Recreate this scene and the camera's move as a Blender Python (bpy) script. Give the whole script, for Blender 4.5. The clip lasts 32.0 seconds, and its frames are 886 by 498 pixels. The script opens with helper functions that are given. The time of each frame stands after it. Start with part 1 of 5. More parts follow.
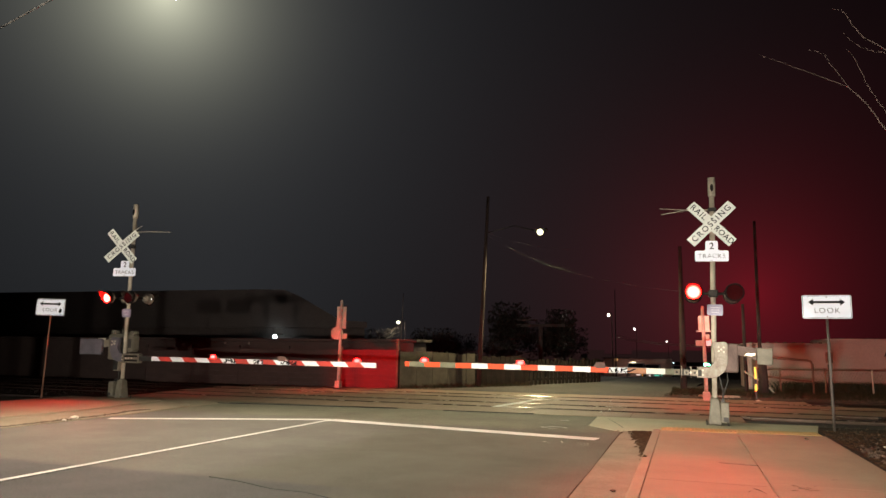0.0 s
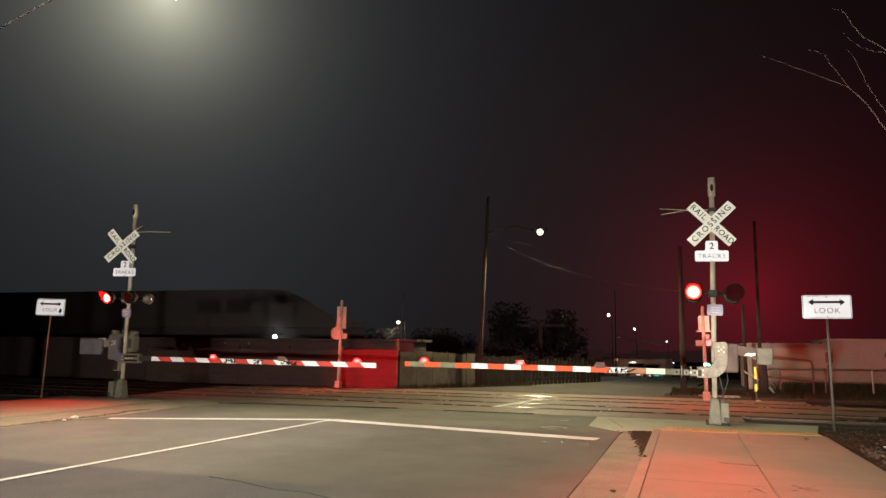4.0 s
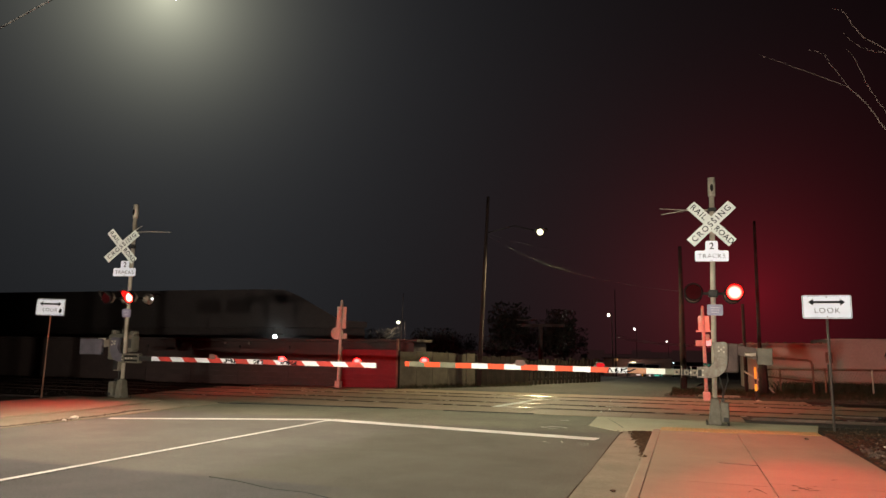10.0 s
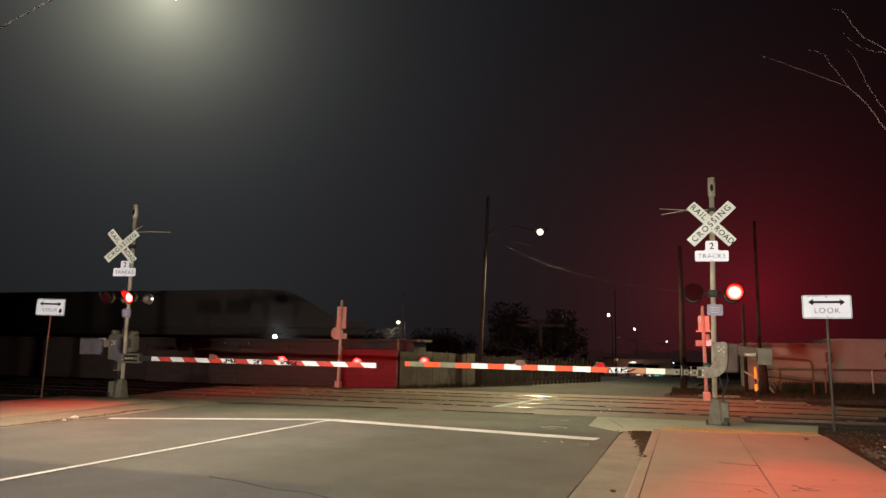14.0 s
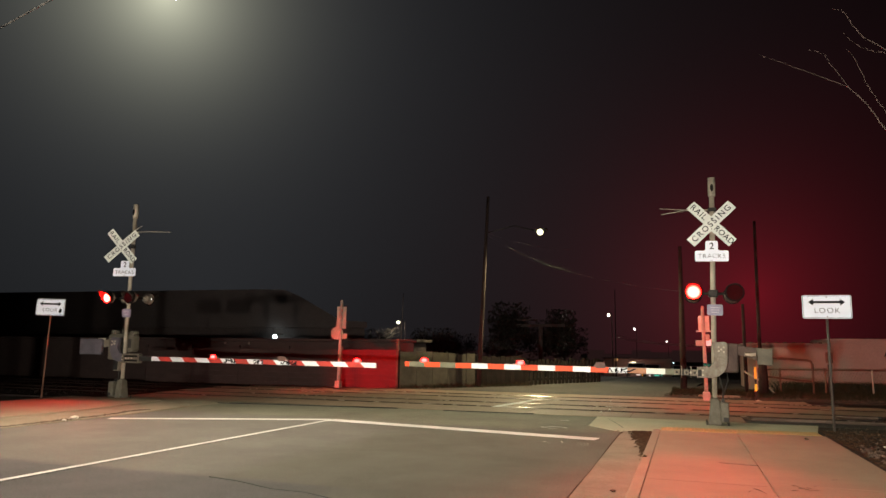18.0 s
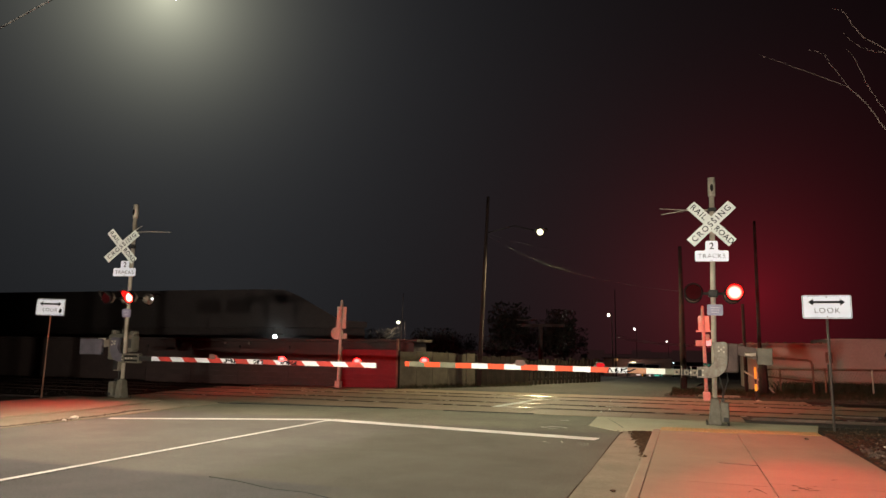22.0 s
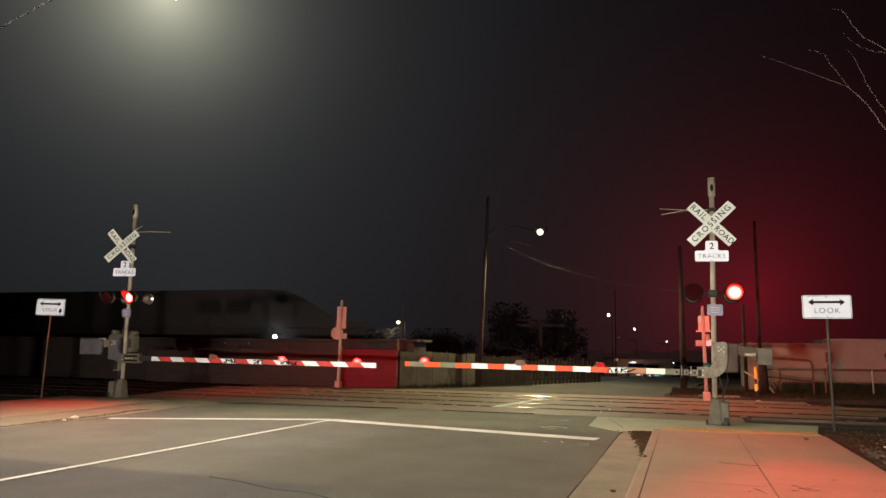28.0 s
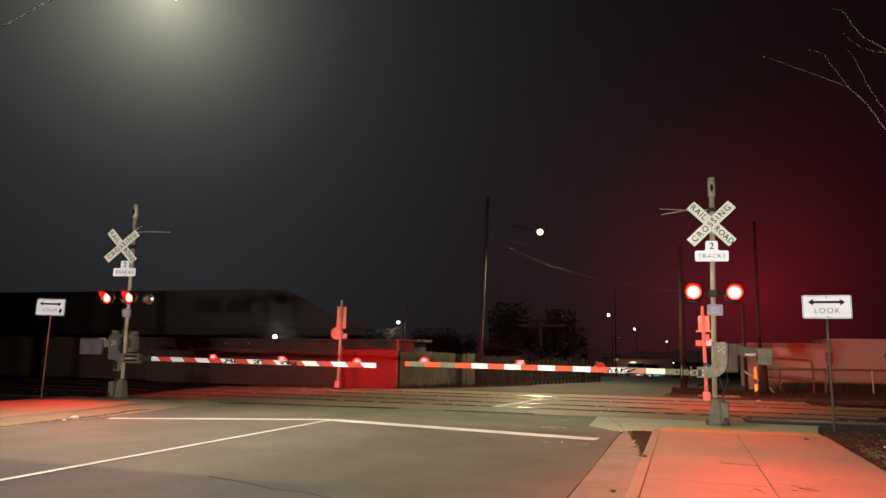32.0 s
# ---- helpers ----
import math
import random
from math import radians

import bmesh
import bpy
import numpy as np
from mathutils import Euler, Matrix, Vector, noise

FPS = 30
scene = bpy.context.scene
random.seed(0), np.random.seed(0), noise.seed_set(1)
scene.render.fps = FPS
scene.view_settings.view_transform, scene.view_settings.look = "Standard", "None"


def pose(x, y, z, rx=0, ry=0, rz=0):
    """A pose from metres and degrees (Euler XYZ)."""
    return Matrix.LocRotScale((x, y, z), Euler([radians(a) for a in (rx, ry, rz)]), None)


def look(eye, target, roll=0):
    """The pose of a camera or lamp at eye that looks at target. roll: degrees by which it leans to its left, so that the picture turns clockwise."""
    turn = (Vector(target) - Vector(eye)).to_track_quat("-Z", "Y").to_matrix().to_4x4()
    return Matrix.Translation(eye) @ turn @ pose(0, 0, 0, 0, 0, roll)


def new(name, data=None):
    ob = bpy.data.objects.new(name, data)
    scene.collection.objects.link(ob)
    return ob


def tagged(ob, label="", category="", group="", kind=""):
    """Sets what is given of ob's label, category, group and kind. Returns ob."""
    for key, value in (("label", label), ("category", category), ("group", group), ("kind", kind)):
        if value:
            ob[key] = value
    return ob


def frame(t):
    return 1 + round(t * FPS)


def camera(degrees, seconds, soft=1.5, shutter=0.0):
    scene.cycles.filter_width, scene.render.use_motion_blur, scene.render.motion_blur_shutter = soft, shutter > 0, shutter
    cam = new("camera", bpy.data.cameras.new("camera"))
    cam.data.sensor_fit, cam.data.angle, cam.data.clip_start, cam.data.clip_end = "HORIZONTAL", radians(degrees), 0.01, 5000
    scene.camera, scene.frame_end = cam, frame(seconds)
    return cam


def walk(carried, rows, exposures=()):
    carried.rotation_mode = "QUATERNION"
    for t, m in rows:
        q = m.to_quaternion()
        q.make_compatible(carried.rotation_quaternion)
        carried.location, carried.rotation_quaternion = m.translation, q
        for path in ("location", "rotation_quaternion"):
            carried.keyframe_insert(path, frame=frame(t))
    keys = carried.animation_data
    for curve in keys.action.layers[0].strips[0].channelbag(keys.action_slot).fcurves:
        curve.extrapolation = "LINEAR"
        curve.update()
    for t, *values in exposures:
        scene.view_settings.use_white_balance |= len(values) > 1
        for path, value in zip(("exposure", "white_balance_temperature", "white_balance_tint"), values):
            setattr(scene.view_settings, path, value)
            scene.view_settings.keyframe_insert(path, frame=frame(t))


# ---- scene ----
cam = camera(65.97, 32.0)
EYE = Vector((0.0, 0.0, 1.44))
HEADING, PITCH = radians(19.4), radians(8.5)
AIM = EYE + Vector((-math.sin(HEADING) * math.cos(PITCH), math.cos(HEADING) * math.cos(PITCH), math.sin(PITCH)))
VIEW = look(EYE, AIM, 0.75)
walk(cam, [(0.0, VIEW), (32.0, VIEW)], [(0.0, 0.0), (5.0, 0.0), (8.5, -0.1), (32.0, -0.1)])

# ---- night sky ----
# a dull town sky: faint blue-grey, with lamp glare painted in, pale towards the street lamp and red towards the
# crossing signals
world = bpy.data.worlds.new("night_sky")
scene.world = world
world.use_nodes = True
wn, wl = world.node_tree.nodes, world.node_tree.links
wn.clear()
w_out, w_bg, w_co = wn.new("ShaderNodeOutputWorld"), wn.new("ShaderNodeBackground"), wn.new("ShaderNodeTexCoord")
wl.new(w_bg.outputs[0], w_out.inputs[0])
sky_sum = None


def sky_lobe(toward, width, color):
    """Adds glow to the sky colour, strongest towards one direction; width in degrees."""
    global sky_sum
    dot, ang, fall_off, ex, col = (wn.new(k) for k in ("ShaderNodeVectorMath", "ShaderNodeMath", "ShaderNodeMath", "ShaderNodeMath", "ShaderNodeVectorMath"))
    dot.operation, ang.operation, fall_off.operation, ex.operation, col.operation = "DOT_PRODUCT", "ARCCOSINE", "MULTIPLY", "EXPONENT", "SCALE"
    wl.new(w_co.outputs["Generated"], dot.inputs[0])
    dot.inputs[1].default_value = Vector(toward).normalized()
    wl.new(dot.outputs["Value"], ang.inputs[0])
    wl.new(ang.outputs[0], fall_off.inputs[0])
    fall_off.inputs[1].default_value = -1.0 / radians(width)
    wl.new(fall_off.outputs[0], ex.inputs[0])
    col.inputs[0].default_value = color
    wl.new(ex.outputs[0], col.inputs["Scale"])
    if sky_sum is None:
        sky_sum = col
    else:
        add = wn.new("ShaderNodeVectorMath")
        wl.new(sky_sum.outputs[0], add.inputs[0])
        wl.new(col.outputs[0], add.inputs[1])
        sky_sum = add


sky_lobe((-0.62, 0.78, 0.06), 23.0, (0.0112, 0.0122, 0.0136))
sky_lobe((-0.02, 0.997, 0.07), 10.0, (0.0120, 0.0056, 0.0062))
# glare around the street lamp, painted into the sky colour
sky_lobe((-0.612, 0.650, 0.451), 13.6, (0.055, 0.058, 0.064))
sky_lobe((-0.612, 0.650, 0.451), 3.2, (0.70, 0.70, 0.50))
# red glare of the signals, likewise painted into the sky
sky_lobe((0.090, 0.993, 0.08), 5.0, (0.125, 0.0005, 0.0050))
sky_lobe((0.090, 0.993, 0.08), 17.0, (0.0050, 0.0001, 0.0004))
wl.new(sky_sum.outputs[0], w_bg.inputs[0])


def lamp(name, kind, m, power, color, radius=0.1, cone=60, blend=0.8):
    data = bpy.data.lights.new(name, kind)
    data.energy, data.color = power, color
    data.shadow_soft_size = radius
    if kind == "SPOT":
        data.spot_size, data.spot_blend = radians(cone), blend
    ob = new(name, data)
    ob.matrix_basis = m
    return ob


LED_WHITE, SODIUM = (1.0, 0.90, 0.66), (1.0, 0.90, 0.52)
STREET_HEAD = Vector((-9.0, 9.6, 7.99))
lamp("street_light_beam", "SPOT", look(STREET_HEAD - Vector((0, 0, 0.12)), (-6.1, 8.3, 0)), 7400, LED_WHITE, 0.16, 142, 0.8)
FAR_HEAD = Vector((-5.64, 28.6, 6.54))
lamp("far_street_light_beam", "SPOT", look(FAR_HEAD - Vector((0, 0, 0.1)), (-5.0, 27.5, 0)), 7600, SODIUM, 0.14, 150, 0.6)
# front fill added to brighten signs and gate arms, carried by an unseen van behind the viewer
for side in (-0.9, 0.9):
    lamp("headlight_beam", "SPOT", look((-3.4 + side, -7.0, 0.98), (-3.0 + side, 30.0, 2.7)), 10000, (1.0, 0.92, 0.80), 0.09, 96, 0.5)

# a car's low beam from behind the viewer, until an unseen van is moved in to block it
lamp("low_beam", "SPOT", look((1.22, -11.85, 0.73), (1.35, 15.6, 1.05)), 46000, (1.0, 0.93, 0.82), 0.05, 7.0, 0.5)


# ---- materials ----
def mat(name, a, b=None, rough=0.7, metal=0.0, scale=3.0, grain=60.0, bump=0.15, spread=0.5, fine=0.35, spec=0.5):
    """Two tones broken up at two scales, with a fine relief."""
    m = bpy.data.materials.new(name)
    m.use_nodes = True
    n, l = m.node_tree.nodes, m.node_tree.links
    p = n["Principled BSDF"]
    b = b or tuple(c * 0.6 for c in a)
    co = n.new("ShaderNodeTexCoord")
    big, small, mix1, mix2, bmp = n.new("ShaderNodeTexNoise"), n.new("ShaderNodeTexNoise"), n.new("ShaderNodeMix"), n.new("ShaderNodeMix"), n.new("ShaderNodeBump")
    info, add = n.new("ShaderNodeObjectInfo"), n.new("ShaderNodeVectorMath")
    scl = n.new("ShaderNodeVectorMath")
    scl.operation = "SCALE"
    scl.inputs[0].default_value = (31.0, 17.0, 23.0)
    l.new(info.outputs["Random"], scl.inputs["Scale"])
    l.new(co.outputs["Object"], add.inputs[0])
    l.new(scl.outputs[0], add.inputs[1])
    big.inputs["Scale"].default_value, small.inputs["Scale"].default_value = scale, grain
    big.inputs["Detail"].default_value, small.inputs["Detail"].default_value = 9, 4
    big.inputs["Roughness"].default_value = 0.66
    for t in (big, small):
        l.new(add.outputs[0], t.inputs["Vector"])
    ramp = n.new("ShaderNodeValToRGB")
    ramp.color_ramp.elements[0].position, ramp.color_ramp.elements[1].position = 0.5 - spread * 0.3, 0.5 + spread * 0.3
    l.new(big.outputs[0], ramp.inputs[0])
    for x in (mix1, mix2):
        x.data_type = "RGBA"
    mix1.inputs["A"].default_value, mix1.inputs["B"].default_value = (*a, 1), (*b, 1)
    l.new(ramp.outputs[0], mix1.inputs["Factor"])
    mix2.blend_type = "MULTIPLY"
    mix2.inputs["Factor"].default_value = fine
    l.new(mix1.outputs["Result"], mix2.inputs["A"])
    gr = n.new("ShaderNodeValToRGB")
    gr.color_ramp.elements[0].position, gr.color_ramp.elements[1].position = 0.3, 0.65
    gr.color_ramp.elements[0].color = (0.25, 0.25, 0.25, 1)
    l.new(small.outputs[0], gr.inputs[0])
    l.new(gr.outputs[0], mix2.inputs["B"])
    l.new(mix2.outputs["Result"], p.inputs["Base Color"])
    bmp.inputs["Strength"].default_value, bmp.inputs["Distance"].default_value = bump, 0.02
    l.new(small.outputs[0], bmp.inputs["Height"])
    l.new(bmp.outputs[0], p.inputs["Normal"])
    rr = n.new("ShaderNodeMapRange")
    rr.inputs["To Min"].default_value, rr.inputs["To Max"].default_value = max(0.05, rough - 0.12), min(1.0, rough + 0.12)
    l.new(big.outputs[0], rr.inputs["Value"])
    l.new(rr.outputs[0], p.inputs["Roughness"])
    p.inputs["Metallic"].default_value = metal
    p.inputs["Specular IOR Level"].default_value = spec
    return m


def glow(name, color, strength):
    m = bpy.data.materials.new(name)
    m.use_nodes = True
    n, l = m.node_tree.nodes, m.node_tree.links
    n.clear()
    e, o = n.new("ShaderNodeEmission"), n.new("ShaderNodeOutputMaterial")
    e.inputs[0].default_value, e.inputs[1].default_value = (*color, 1), strength
    l.new(e.outputs[0], o.inputs[0])
    return m


def led_glow(name, radius, core, rim, strength, inner=0.55, outer=0.95):
    """A round red LED lens: hot in the middle, deep red at the rim."""
    m = glow(name, core, strength)
    n, l = m.node_tree.nodes, m.node_tree.links
    co, ln, mp, rp = n.new("ShaderNodeTexCoord"), n.new("ShaderNodeVectorMath"), n.new("ShaderNodeMapRange"), n.new("ShaderNodeValToRGB")
    ln.operation = "LENGTH"
    l.new(co.outputs["Object"], ln.inputs[0])
    l.new(ln.outputs["Value"], mp.inputs["Value"])
    mp.inputs["From Max"].default_value = radius
    l.new(mp.outputs[0], rp.inputs[0])
    rp.color_ramp.elements[0].color, rp.color_ramp.elements[1].color = (*core, 1), (*rim, 1)
    rp.color_ramp.elements[0].position, rp.color_ramp.elements[1].position = inner, outer
    l.new(rp.outputs[0], n["Emission"].inputs[0])
    return m


def road_mat(name):
    """Asphalt laid in several goes: a paler lane, a dark patch and an olive margin, with soft, wandering edges."""
    m = mat(name, (0.14, 0.13, 0.112), (0.085, 0.08, 0.07), 0.8, 0, 0.6, 55, 0.35, 0.8, 0.6, spec=0.12)
    n, l = m.node_tree.nodes, m.node_tree.links
    co, sep, wob, off = n.new("ShaderNodeTexCoord"), n.new("ShaderNodeSeparateXYZ"), n.new("ShaderNodeTexNoise"), n.new("ShaderNodeMath")
    l.new(co.outputs["Object"], sep.inputs[0])
    l.new(co.outputs["Object"], wob.inputs["Vector"])
    wob.inputs["Scale"].default_value, wob.inputs["Detail"].default_value, wob.inputs["Roughness"].default_value = 1.3, 8, 0.7
    off.operation = "SUBTRACT"
    l.new(wob.outputs[0], off.inputs[0])
    off.inputs[1].default_value = 0.5

    def edge(axis, lo, hi, sway, tilt=0.0):
        """0 below lo and 1 above hi along an axis, swaying by the noise; tilt leans the edge with x."""
        add, lean, mp = n.new("ShaderNodeMath"), n.new("ShaderNodeMath"), n.new("ShaderNodeMapRange")
        add.operation = lean.operation = "MULTIPLY_ADD"
        l.new(off.outputs[0], add.inputs[0])
        add.inputs[1].default_value = sway
        l.new(sep.outputs[axis], add.inputs[2])
        l.new(sep.outputs["X"], lean.inputs[0])
        lean.inputs[1].default_value = tilt
        l.new(add.outputs[0], lean.inputs[2])
        l.new(lean.outputs[0], mp.inputs["Value"])
        mp.inputs["From Min"].default_value, mp.inputs["From Max"].default_value = lo, hi
        return mp.outputs[0]

    def blend(factor, a, b):
        mx = n.new("ShaderNodeMix")
        mx.data_type = "RGBA"
        l.new(factor, mx.inputs["Factor"])
        for key, value in (("A", a), ("B", b)):
            if isinstance(value, tuple):
                mx.inputs[key].default_value = (*value, 1)
            else:
                l.new(value, mx.inputs[key])
        return mx.outputs["Result"]

    tone = blend(edge("X", -5.35, -4.85, 0.7), (0.160, 0.146, 0.134), (0.132, 0.124, 0.104))
    tone = blend(edge("X", -1.9, -1.3, 0.9), tone, (0.150, 0.140, 0.116))
    patch = n.new("ShaderNodeMath")
    patch.operation = "MAXIMUM"
    l.new(edge("Y", 6.62, 6.80, 0.5), patch.inputs[0])
    l.new(edge("X", -4.0, -2.9, 1.0), patch.inputs[1])
    tone = blend(patch.outputs[0], (0.104, 0.099, 0.102), tone)
    tone = blend(edge("Y", 12.75, 13.35, 0.8), tone, (0.168, 0.158, 0.122))
    dim = n.new("ShaderNodeVectorMath")
    dim.operation = "SCALE"
    l.new(tone, dim.inputs[0])
    dim.inputs["Scale"].default_value = 0.66
    base = next(x for x in n if x.type == "MIX" and x.blend_type == "MIX" and x.inputs["Factor"].is_linked and x.inputs["Factor"].links[0].from_node.type == "VALTORGB")
    l.new(tone, base.inputs["A"])
    l.new(dim.outputs[0], base.inputs["B"])
    return m


M = {
    "asphalt": road_mat("asphalt"),
    "asphalt_old": mat("asphalt_old", (0.086, 0.079, 0.070), (0.060, 0.056, 0.050), 0.85, 0, 0.5, 70, 0.5, 0.7, 0.55, spec=0.12),
    "concrete": mat("concrete", (0.31, 0.245, 0.18), (0.25, 0.195, 0.145), 0.85, 0, 0.9, 120, 0.2, 0.8, 0.3, spec=0.12),
    "concrete_dirty": mat("concrete_dirty", (0.275, 0.238, 0.178), (0.18, 0.152, 0.116), 0.85, 0, 1.3, 90, 0.3, 0.8, 0.35, spec=0.12),
    "concrete_green": mat("weathered_concrete", (0.42, 0.40, 0.295), (0.33, 0.31, 0.23), 0.85, 0, 1.1, 100, 0.25, 0.8, 0.3, spec=0.12),
    "gutter": mat("gutter_concrete", (0.29, 0.252, 0.19), (0.20, 0.172, 0.132), 0.85, 0, 1.6, 70, 0.3, 0.8, 0.45, spec=0.12),
    "panel": mat("crossing_panel", (0.28, 0.205, 0.148), (0.18, 0.132, 0.096), 0.68, 0, 0.8, 40, 0.35, 0.9, 0.45, spec=0.12),
    "steel": mat("rail_steel", (0.42, 0.38, 0.33), (0.28, 0.24, 0.20), 0.26, 0.9, 2.0, 60, 0.02, 0.6, 0.3),
    "rail_rust": mat("rusted_rail", (0.030, 0.018, 0.013), (0.016, 0.010, 0.008), 0.9, 0.0, 3.0, 60, 0.2, 0.6, 0.3, spec=0.08),
    "filler_pale": mat("worn_rubber_filler", (0.15, 0.112, 0.088), (0.09, 0.068, 0.054), 0.95, 0, 2, 40, 0.3, spec=0.08),
    "filler": mat("rubber_filler", (0.10, 0.072, 0.055), (0.055, 0.042, 0.033), 0.95, 0, 2, 40, 0.3, spec=0.08),
    "rubber": mat("joint_rubber", (0.02, 0.02, 0.02), (0.012, 0.012, 0.012), 0.8),
    "paint": mat("road_paint", (0.62, 0.60, 0.58), (0.42, 0.40, 0.385), 0.7, 0, 2.0, 55, 0.2, 0.7, 0.5),
    "paint_old": mat("worn_road_paint", (0.40, 0.39, 0.34), (0.13, 0.13, 0.12), 0.8, 0, 7.0, 55, 0.2, 0.4, 0.6),
    "tactile": mat("tactile_yellow", (0.42, 0.27, 0.085), (0.33, 0.215, 0.08), 0.7, 0, 4, 80, 0.2),
    "dirt": mat("dirt", (0.058, 0.043, 0.032), (0.028, 0.021, 0.017), 0.95, 0, 0.8, 30, 0.8, 0.8, 0.6, spec=0.12),
    "ballast": mat("ballast", (0.042, 0.032, 0.028), (0.026, 0.020, 0.018), 1.0, 0, 1.5, 22, 0.5, 0.8, 0.7, spec=0.0),
    "stone": mat("stones", (0.10, 0.075, 0.055), (0.045, 0.034, 0.026), 0.9, 0, 3, 30, 0.5, spec=0.12),
    "rubble": mat("pale_rubble", (0.16, 0.115, 0.09), (0.06, 0.044, 0.035), 0.9, 0, 6, 40, 0.5, spec=0.12),
    "leaf": mat("dry_leaves", (0.09, 0.048, 0.026), (0.035, 0.022, 0.014), 0.85, 0, 9, 80, 0.3, spec=0.12),
    "weed": mat("weeds", (0.045, 0.042, 0.022), (0.022, 0.022, 0.012), 0.85, 0, 5, 60, 0.3, spec=0.12),
    "galv": mat("galvanised_steel", (0.50, 0.44, 0.345), (0.31, 0.265, 0.205), 0.5, 0.2, 2.5, 60, 0.15, 0.7, 0.3, spec=0.12),
    "grey_paint": mat("grey_paint", (0.25, 0.215, 0.17), (0.16, 0.135, 0.105), 0.55, 0.1, 4, 70, 0.12, 0.6, 0.3, spec=0.12),
    "post_dull": mat("dull_post_steel", (0.10, 0.082, 0.07), (0.065, 0.053, 0.045), 0.6, 0.2, 4, 70, 0.12, 0.6, 0.3, spec=0.12),
    "machine_brown": mat("machine_brown", (0.13, 0.088, 0.073), (0.08, 0.056, 0.047), 0.65, 0.1, 4, 70, 0.12, 0.6, 0.3, spec=0.12),
    "olive_paint": mat("olive_grey_paint", (0.156, 0.139, 0.105), (0.098, 0.086, 0.066), 0.6, 0.1, 4, 70, 0.12, 0.6, 0.3, spec=0.12),
    "clamp": mat("cream_clamp_paint", (0.24, 0.205, 0.155), (0.17, 0.145, 0.11), 0.6, 0, 5, 60, 0.1, spec=0.12),
    "green_gloss": mat("green_reflector", (0.012, 0.20, 0.12), (0.01, 0.16, 0.10), 0.16, 0.9, 40, 200, 0.0),
    "cream_gloss": mat("cream_reflector", (0.22, 0.18, 0.13), (0.16, 0.12, 0.085), 0.36, 0.85, 30, 120, 0.05),
    "cheek": mat("rust_blotched_grey_paint", (0.25, 0.232, 0.19), (0.165, 0.125, 0.098), 0.6, 0.1, 7, 70, 0.15, 0.5, 0.3, spec=0.12),
    "machine_grey": mat("lavender_grey_paint", (0.136, 0.122, 0.139), (0.088, 0.078, 0.088), 0.6, 0.1, 4, 70, 0.12, 0.6, 0.3, spec=0.12),
    "dark_metal": mat("dark_metal", (0.06, 0.056, 0.05), (0.03, 0.028, 0.026), 0.6, 0.4, 4, 60, spec=0.12),
    "black": mat("black_paint", (0.015, 0.013, 0.012), (0.020, 0.017, 0.016), 0.95, 0, 5, 60, 0.1, spec=0.0),
    "hood": mat("hood_paint", (0.045, 0.038, 0.033), (0.03, 0.026, 0.022), 0.85, 0, 5, 60, 0.1, spec=0.05),
    "post_paint": mat("faded_post_paint", (0.48, 0.37, 0.31), (0.36, 0.27, 0.22), 0.7, 0, 4, 60, 0.1, spec=0.12),
    "rust": mat("rusty_post", (0.20, 0.10, 0.065), (0.10, 0.055, 0.04), 0.75, 0.2, 5, 60, 0.3, spec=0.12),
    "white": mat("white_sheeting", (0.85, 0.88, 0.98), (0.80, 0.83, 0.93), 0.45, 0, 2, 90, 0.03, 0.6, 0.08),
    "cream": mat("aged_white_sheeting", (0.72, 0.745, 0.68), (0.62, 0.645, 0.585), 0.5, 0, 3, 70, 0.05, 0.7, 0.15),
    "ink": mat("black_ink", (0.012, 0.012, 0.015), (0.02, 0.02, 0.024), 0.8, spec=0.08),
    "ink_faded": mat("faded_ink", (0.065, 0.062, 0.095), (0.04, 0.038, 0.06), 0.8, spec=0.1),
    "tag_sign": mat("lavender_sign", (0.30, 0.27, 0.36), (0.25, 0.22, 0.30), 0.5, 0, 4, 60, 0.05),
    "tag_bar": mat("pale_lettering", (0.55, 0.50, 0.58), (0.48, 0.44, 0.5), 0.5),
    "arm_white": mat("arm_white", (0.74, 0.76, 0.80), (0.60, 0.62, 0.64), 0.45, 0, 3, 70, 0.05, 0.6, 0.15),
    "arm_olive": mat("weathered_arm_white", (0.17, 0.165, 0.105), (0.12, 0.12, 0.075), 0.6, 0, 4, 70, 0.1),
    "arm_orange": mat("arm_orange", (0.84, 0.066, 0.004), (0.72, 0.056, 0.004), 0.6, 0, 3, 70, 0.05, 0.6, 0.15),
    "arm_worn": mat("worn_arm_orange", (0.46, 0.19, 0.08), (0.34, 0.13, 0.06), 0.55, 0, 4, 70, 0.08),
    "arm_red": mat("arm_red", (0.50, 0.045, 0.035), (0.36, 0.04, 0.03), 0.45, 0, 3, 70, 0.05, 0.6, 0.2),
    "flap_red": mat("lens_flap_red", (0.045, 0.004, 0.005), (0.032, 0.003, 0.004), 0.9, spec=0.03),
    "lamp_case": mat("lamp_case", (0.17, 0.14, 0.12), (0.11, 0.09, 0.075), 0.6, 0, 5, 60, 0.1, spec=0.12),
    "gate_flap": mat("gate_flap_paint", (0.17, 0.10, 0.085), (0.12, 0.07, 0.06), 0.5, spec=0.12),
    "wood": mat("pole_wood", (0.042, 0.027, 0.022), (0.024, 0.016, 0.013), 0.9, 0, 2.5, 45, 0.5, spec=0.12),
    "plank": mat("fence_wood", (0.021, 0.015, 0.012), (0.011, 0.009, 0.007), 0.9, 0, 2, 40, 0.4, spec=0.12),
    "plank_mid": mat("slat_wood", (0.026, 0.021, 0.015), (0.011, 0.009, 0.007), 0.9, 0, 1.2, 40, 0.4, 0.9, spec=0.12),
